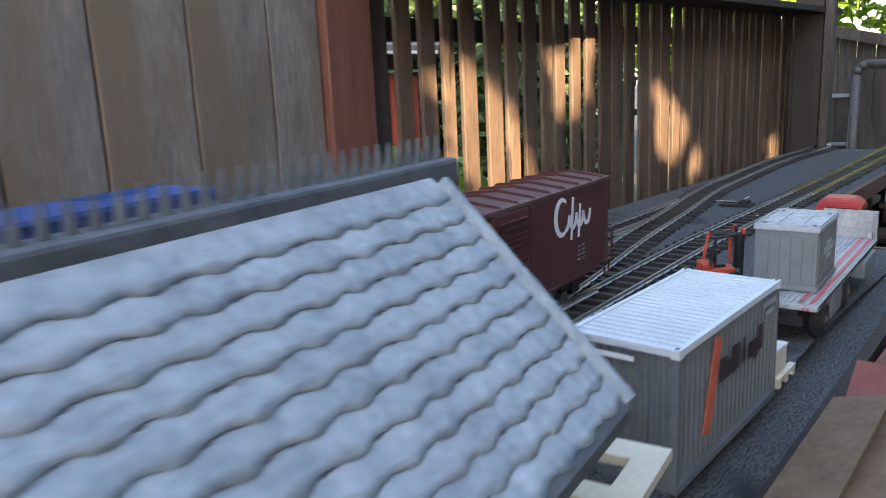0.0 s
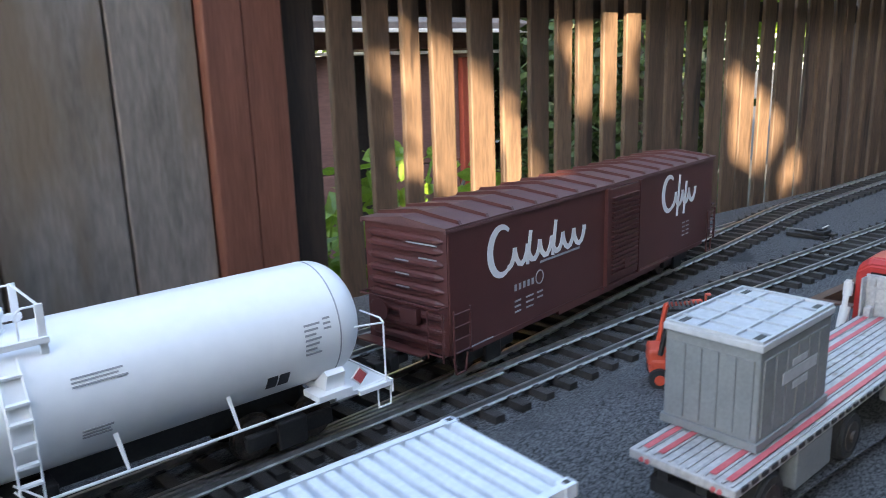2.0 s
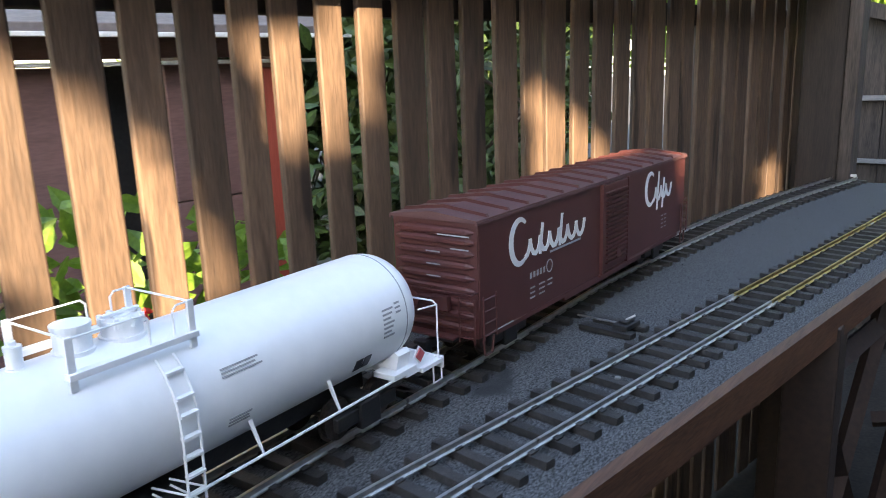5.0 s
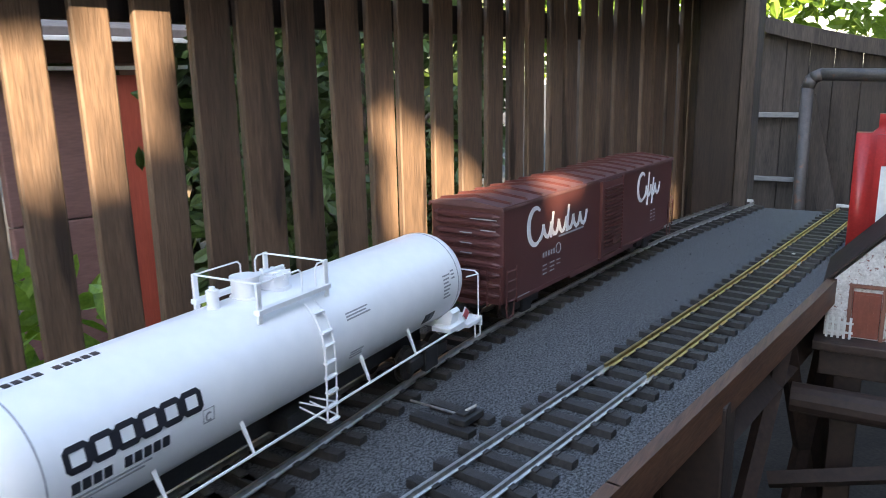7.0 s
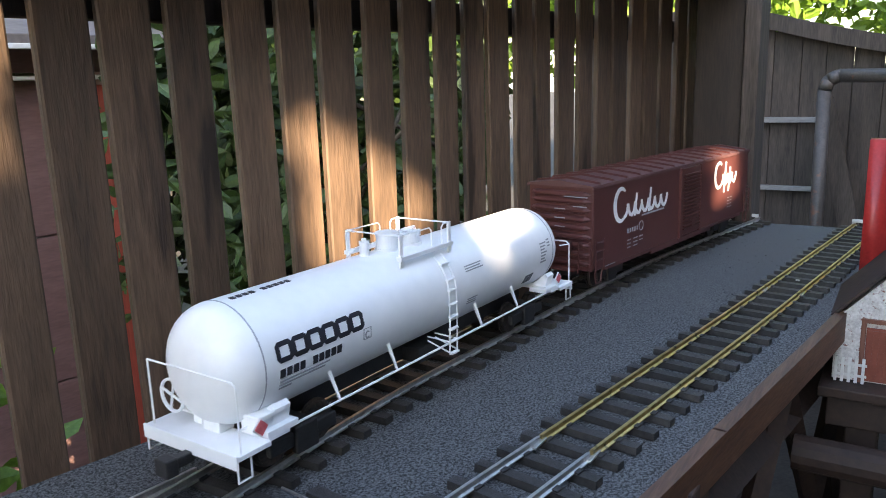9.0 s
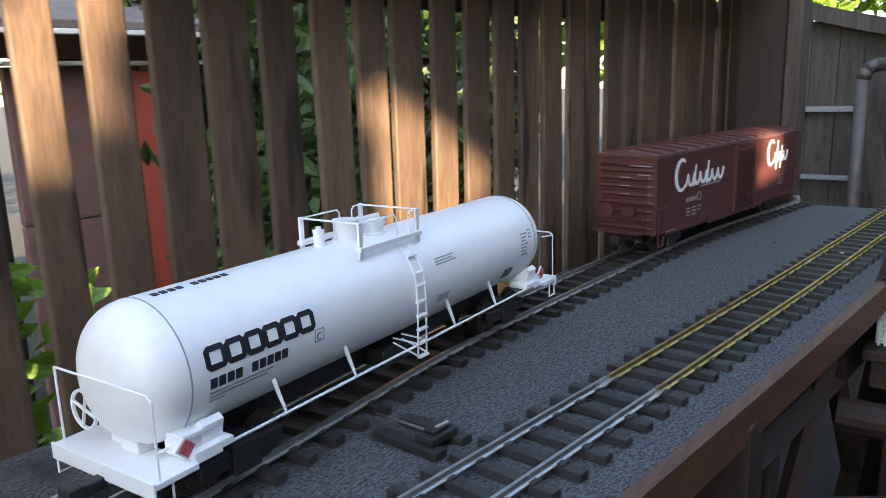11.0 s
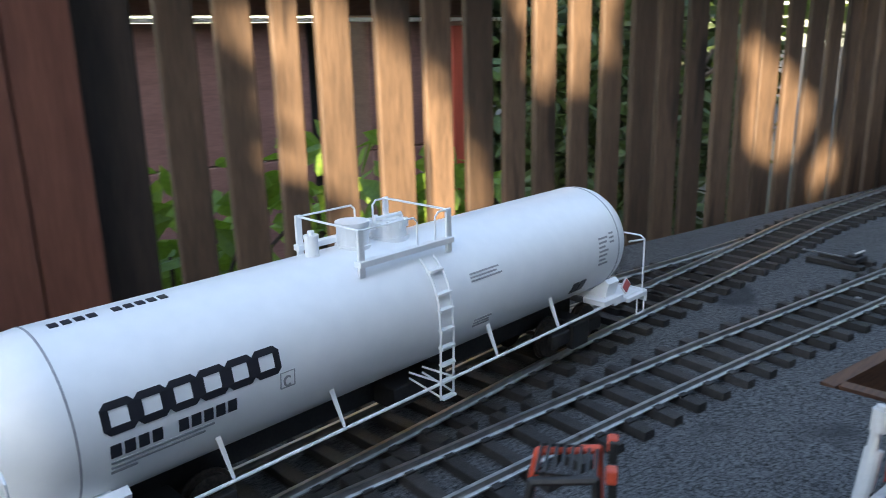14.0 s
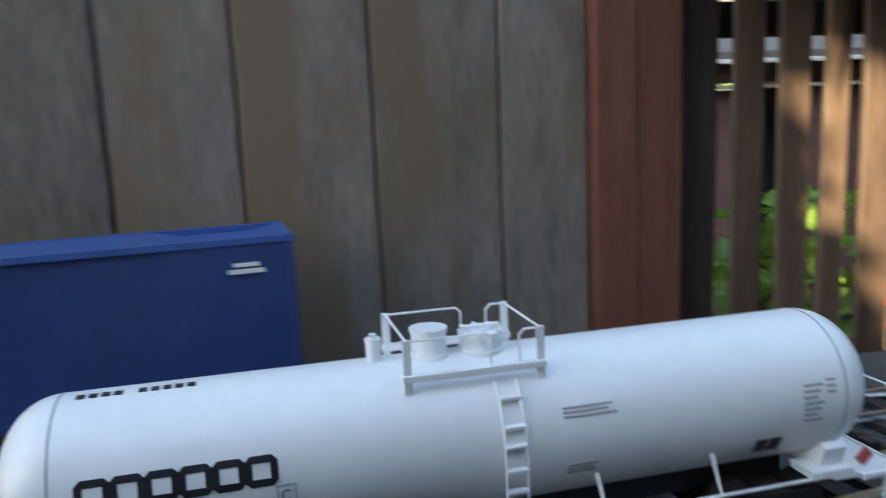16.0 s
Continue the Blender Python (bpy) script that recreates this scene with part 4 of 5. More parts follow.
    ribbon(bm, [(-0.125, -0.0075), (-0.125, 0.0015), (-0.116, 0.0015), (-0.116, -0.0075), (-0.125, -0.0075)], 0.0006, 0, 0.0005)
    ribbon(bm, [(-0.1205 + 0.0023 * math.cos(a), -0.004 + 0.0028 * math.sin(a)) for a in np.linspace(0.8, 5.5, 10)], 0.0011, 0, 0.0006)
    tagged(part("small_print", wrap(bm), LETTERGREY, t, "lines of small unreadable grey print"), kind="stuff")
    bm = bmesh.new()
    for k, (y0, y1) in enumerate(((-0.028, -0.004), (-0.026, -0.012), (-0.026, -0.016), (-0.026, -0.006))):
        box(bm, -0.2535, y0, 0.1135 - k * 0.006, -0.2465, y1, 0.1148 - k * 0.006 + (0.002 if k == 0 else 0))
    part("end_print", bm, LETTERGREY, t, "small unreadable print on the tank end")
    return t


# ---- loads and vehicles on the platform ----
def container(name, label, L, W, H, side, top, m, ribs, group=""):
    """A corrugated freight container with its origin at the middle of its base."""
    t = thing(name, label, "shipping container", group, m)
    bm = bmesh.new()
    n = ribs * 4
    prof = []
    for i in range(n + 1):
        x = -L / 2 + 0.004 + (L - 0.008) * i / n
        prof.append((x, 0.0022 if i % 4 in (1, 2) else 0.0))
    for s in (-1, 1):
        lo = [bm.verts.new((x, s * (W / 2 - 0.0012 - d), 0.005)) for x, d in prof]
        up = [bm.verts.new((x, s * (W / 2 - 0.0012 - d), H - 0.004)) for x, d in prof]
        for i in range(n):
            bm.faces.new((lo[i], lo[i + 1], up[i + 1], up[i]))
    m2 = max(1, int(ribs * W / L)) * 4
    for s in (-1, 1):
        pr = [(-W / 2 + 0.004 + (W - 0.008) * i / m2, 0.0022 if i % 4 in (1, 2) else 0) for i in range(m2 + 1)]
        lo = [bm.verts.new((s * (L / 2 - 0.0012 - d), y, 0.005)) for y, d in pr]
        up = [bm.verts.new((s * (L / 2 - 0.0012 - d), y, H - 0.004)) for y, d in pr]
        for i in range(m2):
            bm.faces.new((lo[i], lo[i + 1], up[i + 1], up[i]))
    bmesh.ops.recalc_face_normals(bm, faces=bm.faces)
    part("side_panel", bm, side, t)
    part("core", boxes((-L / 2 + 0.004, -W / 2 + 0.004, 0.003, L / 2 - 0.004, W / 2 - 0.004, H - 0.0085)), side, t)
    for sx in (-1, 1):
        for sy in (-1, 1):
            x, y = sx * (L / 2 - 0.0025), sy * (W / 2 - 0.0025)
            part("corner_post", boxes((x - 0.0025, y - 0.0025, 0, x + 0.0025, y + 0.0025, H), bevel=0.0006), side, t)
            part("corner_casting", boxes((x - 0.0036, y - 0.0032, H - 0.006, x + 0.0036, y + 0.0032, H + 0.0006), bevel=0.0005), top, t)
            # raised black patch in place of the hole's inner shade
            part("casting_hole", boxes((x - 0.0017, y - 0.0012, H + 0.0003, x + 0.0017, y + 0.0012, H + 0.0009)), BLACK, t)
    part("top_rail", boxes((-L / 2, -W / 2, H - 0.005, L / 2, -W / 2 + 0.004, H), (-L / 2, W / 2 - 0.004, H - 0.005, L / 2, W / 2, H), (-L / 2, -W / 2 + 0.0041, H - 0.005, -L / 2 + 0.004, W / 2 - 0.0041, H), (L / 2 - 0.004, -W / 2 + 0.0041, H - 0.005, L / 2, W / 2 - 0.0041, H)), top, t)
    part("bottom_rail", boxes((-L / 2, -W / 2 - 0.0005, 0, L / 2, -W / 2 + 0.003, 0.0055), (-L / 2, W / 2 - 0.003, 0, L / 2, W / 2 + 0.0005, 0.0055), (L / 2 - 0.003, -W / 2 + 0.0031, 0, L / 2, W / 2 - 0.0031, 0.0055), (-L / 2, -W / 2 + 0.0031, 0, -L / 2 + 0.003, W / 2 - 0.0031, 0.0055)), side, t)
    bm = bmesh.new()
    k = ribs
    sec = []
    for i in range(k):
        for f, d in ((0, 0), (0.56, 0), (0.66, 0.0045), (0.9, 0.0045)):
            sec.append((-L / 2 + 0.0042 + (L - 0.0084) * (i + f) / k, H - 0.0008 - d))
    sec.append((L / 2 - 0.0042, H - 0.0008))
    a = [bm.verts.new((x, -W / 2 + 0.0042, z)) for x, z in sec]
    b = [bm.verts.new((x, W / 2 - 0.0042, z)) for x, z in sec]
    for i in range(len(sec) - 1):
        bm.faces.new((a[i], a[i + 1], b[i + 1], b[i]))
    bmesh.ops.recalc_face_normals(bm, faces=bm.faces)
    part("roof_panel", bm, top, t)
    return t


CM = pose(-1.302, -0.058, platform_z(-1.3), 0, 0, -9.0)
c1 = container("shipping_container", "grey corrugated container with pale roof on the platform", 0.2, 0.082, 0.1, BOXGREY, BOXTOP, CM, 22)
part("orange_slash", box(bmesh.new(), -0.006, -0.0005, -0.034, 0.006, 0.0005, 0.034, 0, Matrix.Translation((-0.044, -0.0415, 0.058)) @ Matrix.Rotation(radians(16), 4, "Y")), ORANGE, c1, "orange slanted stripe")
for i, (w, z1) in enumerate(((0.011, 0.072), (0.008, 0.067), (0.009, 0.075), (0.003, 0.075), (0.003, 0.075), (0.008, 0.067), (0.009, 0.067), (0.009, 0.075))):
    x = -0.03 + i * 0.0115
    part("block_mark", boxes((x, -0.0418, 0.055 - (0.004 if i == 6 else 0), x + w, -0.0411, z1)), LETTERBLACK, c1, "dark lettering bar")
part("number_mark", boxes((0.06, -0.0418, 0.086, 0.088, -0.0411, 0.0905), (0.066, -0.0418, 0.079, 0.084, -0.0411, 0.0825)), LETTERGREY, c1, "pale unreadable bars")
part("number_mark", boxes((-0.1008, -0.01, 0.087, -0.1001, 0.03, 0.0905)), LETTERWHITE, c1, "white unreadable bars")

# pallet with cream boxes by the container
pl = thing("pallet", "pale wooden pallet carrying a cream box", "pallet", m=pose(-1.172, -0.1, platform_z(-1.16), 0, 0, -9))
for i in range(5):
    part("slat", boxes((-0.024, -0.02 + i * 0.0088, 0.007, 0.024, -0.014 + i * 0.0088, 0.0095)), CREAM, pl)
for i in (-1, 0, 1):
    part("bearer", boxes((i * 0.02 - 0.003, -0.02, 0, i * 0.02 + 0.003, 0.021, 0.0069)), CREAM, pl)
bx = thing("cream_box", "small cream cardboard box on a pallet", "box", m=pose(-1.179, -0.099, platform_z(-1.16) + 0.0096, 0, 0, -9))
part("body", boxes((-0.015, -0.016, 0, 0.015, 0.016, 0.021), bevel=0.0008), CREAM, bx)
part("lid", boxes((-0.0155, -0.0165, 0.0211, 0.0155, 0.0165, 0.024), bevel=0.0006), TRIMWHITE, bx)

# flatbed truck
TZ = platform_z(-0.95)
tr = thing("flatbed_truck", "old grey model flatbed truck with red cab and worn striped bed", "truck", m=pose(-0.9, -0.118, TZ, 0, 0, -6.2))
BZ = 0.037
part("bed", boxes((-0.178, -0.034, BZ, 0.172, 0.034, BZ + 0.006), bevel=0.0008), BEDGREY, tr, "worn grey metal truck bed")
bm = bmesh.new()
for i in range(12):
    y = -0.0315 + i * 0.0055
    box(bm, -0.176, y, BZ + 0.0062, 0.17, y + 0.0016, BZ + 0.0071)
tagged(part("bed_rib", bm, BEDGREY, tr), kind="stuff")
for y in (-0.029, -0.019, 0.014, 0.024):
    part("bed_stripe", boxes((-0.172, y, BZ + 0.0072, 0.168, y + 0.0038, BZ + 0.0077)), STRIPE, tr, "faded red stripe")
# slots along the bed's edge: black blocks paint their inner shade
bm = bmesh.new()
for i in range(30):
    for s in (-1, 1):
        box(bm, -0.172 + i * 0.0115, s * 0.0346 - 0.0005, BZ + 0.003, -0.1655 + i * 0.0115, s * 0.0346 + 0.0005, BZ + 0.0055)
tagged(part("bed_slot", bm, BLACK, tr), kind="stuff")
hb = part("headboard", boxes((0.172, -0.033, BZ + 0.004, 0.1745, 0.033, BZ + 0.043), (0.162, -0.0335, BZ + 0.004, 0.172, -0.0318, BZ + 0.041), (0.162, 0.0318, BZ + 0.004, 0.172, 0.0335, BZ + 0.041), bevel=0.0006), BEDGREY, tr)
part("headboard_bar", boxes((0.1705, -0.031, BZ + 0.018, 0.1718, 0.031, BZ + 0.0192), (0.1705, -0.031, BZ + 0.031, 0.1718, 0.031, BZ + 0.0322), (0.1705, -0.026, BZ + 0.007, 0.172, -0.0248, BZ + 0.041), (0.1705, 0.024, BZ + 0.007, 0.172, 0.0252, BZ + 0.041)), BEDGREY, hb)
for y in (-0.029, 0.023):
    part("stake_pocket", boxes((0.160, y, BZ + 0.007, 0.168, y + 0.006, BZ + 0.016), bevel=0.001), BEDGREY, hb)
bm = bmesh.new()
sec = [(0.181, 0.02), (0.181, 0.1), (0.187, 0.107), (0.215, 0.109), (0.232, 0.104), (0.238, 0.075), (0.25, 0.066), (0.252, 0.02)]
v2 = loft(bm, [[(x, y + 0.003, z * 0.86 - (0.008 if (y < -0.01 or y > 0.04) and z > 0.09 else 0)) for x, z in sec] for y in (-0.014, -0.004, 0.032, 0.042)])
bm.faces.new(v2[0]), bm.faces.new(v2[-1][::-1])
bmesh.ops.recalc_face_normals(bm, faces=bm.faces)
bmesh.ops.bevel(bm, geom=list(bm.edges), offset=0.0016, segments=2, affect="EDGES")
cab = part("cab", bm, RED, tr, "chipped red truck cab")
part("rear_window", boxes((0.1795, -0.006, 0.064, 0.1809, 0.032, 0.08)), GLASSDARK, cab)
for s in (-1, 1):
    part("side_window", boxes((0.192, 0.017 + s * 0.0283 - 0.0006, 0.06, 0.226, 0.017 + s * 0.0283 + 0.0006, 0.076)), GLASSDARK, cab)
    part("fuel_tank", boxes((0.06, s * 0.03 - 0.008, 0.014, 0.14, s * 0.03 + 0.008, 0.0365), bevel=0.003), CRATE, tr)
bm = bmesh.new()
tube(bm, [(0.172, 0.05, 0.02), (0.176, 0.05, 0.05), (0.178, 0.049, 0.07)], 0.0026, 10)
rod(bm, (0.177, 0.049, 0.056), (0.178, 0.049, 0.068), 0.0042, 12)
rod(bm, (0.168, 0.05, 0.012), (0.178, 0.05, 0.045), 0.0046, 12)
part("exhaust_stack", bm, TRIMWHITE, cab, "pale exhaust stack")
part("chassis", boxes((-0.175, -0.016, 0.022, 0.24, -0.009, 0.0365), (-0.175, 0.009, 0.022, 0.24, 0.016, 0.0365), (-0.176, -0.02, 0.02, -0.168, 0.02, 0.03)), BLACK, tr)
part("side_box", boxes((-0.1, -0.033, 0.01, -0.05, -0.022, 0.0365), bevel=0.001), CRATE, tr)
for x in (-0.135, -0.02, 0.215):
    for s in (-1, 1):
        bm = bmesh.new()
        ty = 0.014 if x > 0.2 else 0.0
        k2 = 0.8 if x > 0.2 else 1.0
        rod(bm, (x, ty + s * 0.021 * k2, 0.018), (x, ty + s * 0.034 * k2, 0.018), 0.018, 24)
        bmesh.ops.bevel(bm, geom=[e for e in bm.edges if len(e.link_faces) == 2 and any(len(f.verts) > 4 for f in e.link_faces)], offset=0.0025, segments=2, affect="EDGES")
        wl = part("wheel", bm, RUBBER, tr)
        bm = bmesh.new()
        rod(bm, (x, ty + s * 0.0335 * k2, 0.018), (x, ty + s * 0.0346 * k2, 0.018), 0.0105, 20)
        rod(bm, (x, ty + s * 0.034 * k2, 0.018), (x, ty + s * 0.0365 * k2, 0.018), 0.004, 12)
        part("rim", bm, WHEEL, wl)
bm = bmesh.new()
for y in (-0.025, -0.021, 0.021, 0.025):
    rod(bm, (-0.1788, y, BZ + 0.002), (-0.1778, y, BZ + 0.002), 0.0015, 8)
part("tail_light", bm, STRIPE, tr)

# freight crate on the truck bed
cr = thing("freight_crate", "grey plastic freight crate with pale ribbed lid on the truck", "crate", m=pose(-0.985, -0.1, TZ + BZ + 0.0078, 0, 0, -5.4) @ Matrix.Diagonal((1.03, 1, 0.93, 1)))
part("body", boxes((-0.047, -0.0305, 0, 0.047, 0.0305, 0.068), bevel=0.0008), CRATE, cr)
for s in (-1, 1):
    for i in range(6):
        part("side_panel", boxes((-0.043 + i * 0.0145, s * 0.0307 - 0.0007, 0.008, -0.031 + i * 0.0145, s * 0.0307 + 0.0007, 0.06), bevel=0.0003), CRATE, cr)
    for i in range(5):
        part("end_panel", boxes((s * 0.0472 - 0.0007, -0.027 + i * 0.0109, 0.008, s * 0.0472 + 0.0007, -0.0168 + i * 0.0109, 0.06), bevel=0.0003), CRATE, cr)
part("base_rim", boxes((-0.0485, -0.032, 0, 0.0485, 0.032, 0.006), bevel=0.0006), CRATE, cr)
lid = part("lid", boxes((-0.0485, -0.032, 0.0665, 0.0485, 0.032, 0.0715), bevel=0.0008), CRATETOP, cr)
bm = bmesh.new()
for x in (-0.03, -0.01, 0.01, 0.03):
    box(bm, x - 0.001, -0.03, 0.0714, x + 0.001, 0.03, 0.073)
for y in (-0.012, 0.012):
    box(bm, -0.046, y - 0.001, 0.0714, 0.046, y + 0.001, 0.0732)
for y in (-0.031, 0.0292):
    box(bm, -0.0475, y, 0.0714, 0.0475, y + 0.0018, 0.0736)
for x in (-0.0478, 0.046):
    box(bm, x, -0.029, 0.0714, x + 0.0018, 0.029, 0.0735)
part("lid_rib", bm, CRATETOP, lid)
# lid slots are not cut; black patches give their shade
for x in (-0.038, 0.038):
    for y in (-0.024, 0.024):
        part("lid_slot", boxes((x - 0.006, y - 0.0018, 0.0713, x + 0.006, y + 0.0018, 0.072)), BLACK, lid)
part("block_mark", boxes((-0.02, -0.0318, 0.036, 0.026, -0.0313, 0.044), (-0.008, -0.0318, 0.0455, 0.012, -0.0313, 0.05), (-0.006, -0.0318, 0.029, 0.014, -0.0313, 0.034)), CRATETOP, cr, "pale block mark on the crate")


# forklift
fk = thing("forklift", "small orange red model forklift beside the track", "forklift", m=pose(-0.862, -0.002, platform_z(-0.86), 0, 0, -58))
part("body", boxes((-0.03, -0.014, 0.008, 0.012, 0.014, 0.026), (-0.032, -0.013, 0.018, -0.016, 0.013, 0.034), bevel=0.003), FORKRED, fk)
for s in (-1, 1):
    bm = bmesh.new()
    tube(bm, [(-0.022, s * 0.0135, 0.03), (-0.016, s * 0.0135, 0.066), (0.012, s * 0.0135, 0.07), (0.014, s * 0.0135, 0.026)], 0.0022, 8)
    part("cage_post", bm, FORKRED if s > 0 else BLACK, fk)
    part("mast", boxes((0.017, s * 0.011 - 0.002, 0.004, 0.021, s * 0.011 + 0.002, 0.076), bevel=0.0006), BLACK, fk)
    part("mast_tip", boxes((0.016, s * 0.014 - 0.003, 0.07, 0.021, s * 0.014 + 0.003, 0.077), bevel=0.001), FORKRED, fk)
    part("fork", boxes((0.021, s * 0.008 - 0.002, 0.006, 0.055, s * 0.008 + 0.002, 0.008)), BLACK, fk)
    for x, r in ((-0.022, 0.009), (0.01, 0.011)):
        w = part("wheel", rod(bmesh.new(), (x, s * 0.012, r), (x, s * 0.019, r), r, 20), RUBBER, fk)
        part("hub", rod(bmesh.new(), (x, s * 0.0185, r), (x, s * 0.0196, r), r * 0.5, 14), FORKRED, w)
bm = bmesh.new()
for i in range(8):
    box(bm, -0.015 + i * 0.0037, -0.0135, 0.0695, -0.0135 + i * 0.0037, 0.0135, 0.071)
for y in (-0.0135, 0.0125):
    box(bm, -0.015, y, 0.0695, 0.0128, y + 0.001, 0.071)
part("roof_guard", bm, BLACK, fk)
part("seat", boxes((-0.014, -0.008, 0.026, 0.0, 0.008, 0.03), (-0.016, -0.008, 0.03, -0.012, 0.008, 0.046), bevel=0.001), BLACK, fk)

# ---- station building near the camera's start ----
st = thing("station_building", "model station with pale grey blue tiled roof and dark walls", "model building")
RX0, RX1, RY, RZ, EY, EZ = -2.5, -1.556, -0.004, 0.246, -0.098, 0.15
part("wall", boxes((RX0 + 0.04, -0.072, 0.002, RX1 - 0.04, 0.062, 0.16)), RIDGE, st)
bm = bmesh.new()
pr = [(RX0, EY, EZ - 0.006), (RX0, RY, RZ - 0.006), (RX0, 0.088, EZ - 0.006), (RX0, 0.088, EZ - 0.012), (RX0, RY, RZ - 0.013), (RX0, EY, EZ - 0.012)]
v2 = loft(bm, [[(x, y, z) for _, y, z in pr] for x in (RX0, RX1)])
bm.faces.new(v2[0][::-1]), bm.faces.new(v2[1])
bmesh.ops.recalc_face_normals(bm, faces=bm.faces)
rf = part("roof", bm, RIDGE, st)
slope = Vector((0, EY - RY, EZ - RZ))
nrm = Vector((0, EZ - RZ, RY - EY)).normalized() * -1
if nrm.z < 0:
    nrm = -nrm
ang = math.atan2(RZ - EZ, RY - EY)
tile_meshes = []
for v in range(4):
    bm = bmesh.new()
    n, w, d = 8, 0.0275, 0.0135
    ph = rnd.uniform(0, 3)
    rows = []
    for j, (yy, zz) in enumerate(((0, 0.0), (0, 0.0026), (d * 0.3, 0.003), (d * 1.15, 0.0016))):
        rows.append([(w * (i / n - 0.5), yy + (0.0015 * math.sin(i * 0.9 + ph) if j < 2 else 0), zz + (0.0004 * math.sin(i * 1.7 + ph) + 0.0004 * math.sin(math.pi * i / n) if 0 < j < 3 else 0)) for i in range(n + 1)])
    loft(bm, rows, close=False)
    bmesh.ops.recalc_face_normals(bm, faces=bm.faces)
    me = bpy.data.meshes.new("tile")
    bm.to_mesh(me), bm.free()
    for p in me.polygons:
        p.use_smooth = True
    me.materials.append(TILE)
    tile_meshes.append(me)
rows_n = 11
for r_ in range(rows_n):
    for c_ in range(30):
        x = RX1 - 0.0135 - c_ * 0.026 + (0.013 if r_ % 2 and c_ else 0) + rnd.uniform(-0.001, 0.001)
        o = new("tile", rnd.choice(tile_meshes))
        o.parent = rf
        f = 1 - r_ / rows_n
        p = Vector((x, RY, RZ)) + slope * f
        o.matrix_basis = Matrix.Translation(p - nrm * 0.0062) @ Matrix.Rotation(ang, 4, "X")
part("barge_board", box(bmesh.new(), 0, 0, -0.004, 0.004, slope.length, 0.002, 0, Matrix.Translation((RX1, EY, EZ - 0.002)) @ Matrix.Rotation(ang, 4, "X")), TILE, rf)
part("ridge_beam", boxes((RX0, 0.002, RZ - 0.008, RX1 + 0.03, 0.02, RZ + 0.006), bevel=0.002), RIDGE, rf, "dark grey ridge beam")
for i in range(62):
    bm = bmesh.new()
    x = RX1 + 0.022 - i * 0.0085
    bmesh.ops.create_cone(bm, cap_ends=True, segments=6, radius1=0.0026, radius2=0.0006, depth=0.012, matrix=Matrix.Translation((x, 0.011, RZ + 0.012)))
    part("crest_spike", bm, RIDGE, rf)
part("pale_frame", boxes((-1.545, -0.097, 0.081, -1.528, -0.044, 0.087), (-1.496, -0.097, 0.081, -1.476, -0.044, 0.087), (-1.5278, -0.097, 0.081, -1.4962, -0.08, 0.087), (-1.5278, -0.056, 0.081, -1.4962, -0.044, 0.087)), CREAM, st, "pale cream bracket under the eaves")
part("bracket_post", boxes((-1.54, -0.09, 0.004, -1.533, -0.083, 0.0809), (-1.54, -0.06, 0.004, -1.533, -0.053, 0.0809)), CREAM, st)

# ---- blue container on a flat car ----
BX = -1.56
by = 0.468
fl = thing("flat_car", "black model railway flat car on the siding", "flat car", m=pose(BX, by, 0.0, 0, 0, -1))
part("frame", boxes((-0.25, -0.048, 0.047, 0.25, 0.048, 0.062), bevel=0.001), BLACK, fl)
for s in (-1, 1):
    bogie(fl, s * 0.19)
    coupler(fl, s * 0.25, s)
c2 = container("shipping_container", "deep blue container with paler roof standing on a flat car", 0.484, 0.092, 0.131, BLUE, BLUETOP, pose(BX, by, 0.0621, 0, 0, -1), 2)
part("number_mark", boxes((0.194, -0.0475, 0.1085, 0.214, -0.0462, 0.1115), (0.19, -0.0475, 0.103, 0.218, -0.0462, 0.1065)), LETTERWHITE, c2, "two white unreadable bars")
for z in (0.03, 0.05, 0.07, 0.09):
    part("end_fitting", boxes((0.2395, -0.03, z, 0.2415, -0.018, z + 0.012), bevel=0.0004), TRIMWHITE, c2)

# ---- shelf with cottage and red can beside the deck ----
sh = thing("side_shelf", "rough brown wooden shelf on trestle legs below the deck", "shelf")
part("board", boxes((0.46, -0.62, -0.096, 0.95, -0.14, -0.0825), bevel=0.002), TRESTLE, sh)
part("apron", boxes((0.47, -0.6, -0.135, 0.49, -0.15, -0.0965), bevel=0.002), TRESTLE, sh)
for x in (0.5, 0.9):
    for y in (-0.57, -0.19):
        part("leg", boxes((x - 0.018, y - 0.018, -0.76, x + 0.018, y + 0.018, -0.0966), bevel=0.002), TRESTLE, sh)
part("log_beam", rod(bmesh.new(), (0.44, -0.12, -0.165), (0.445, -0.47, -0.17), 0.022, 14), TRESTLE, sh, "rough round log under the shelf")
part("brace", rod(bmesh.new(), (0.43, -0.1, -0.3), (0.47, -0.42, -0.22), 0.014, 4), TRESTLE, sh)
part("brace", rod(bmesh.new(), (0.38, -0.14, -0.7), (0.46, -0.3, -0.19), 0.016, 4), TRESTLE, sh)
part("brace", rod(bmesh.new(), (0.49, -0.19, -0.6), (0.49, -0.55, -0.15), 0.012, 4), TRESTLE, sh)
part("brace", rod(bmesh.new(), (0.5, -0.17, -0.2), (0.88, -0.19, -0.68), 0.012, 4), TRESTLE, sh)
co = thing("cottage", "model stone cottage with red brown door and small white fence", "model building")
wall_z = -0.082
bm = bmesh.new()
sec = [(-0.152, wall_z), (-0.152, -0.005), (-0.228, 0.078), (-0.304, -0.005), (-0.304, wall_z)]
v2 = loft(bm, [[(x, y, z) for y, z in sec] for x in (0.497, 0.64)])
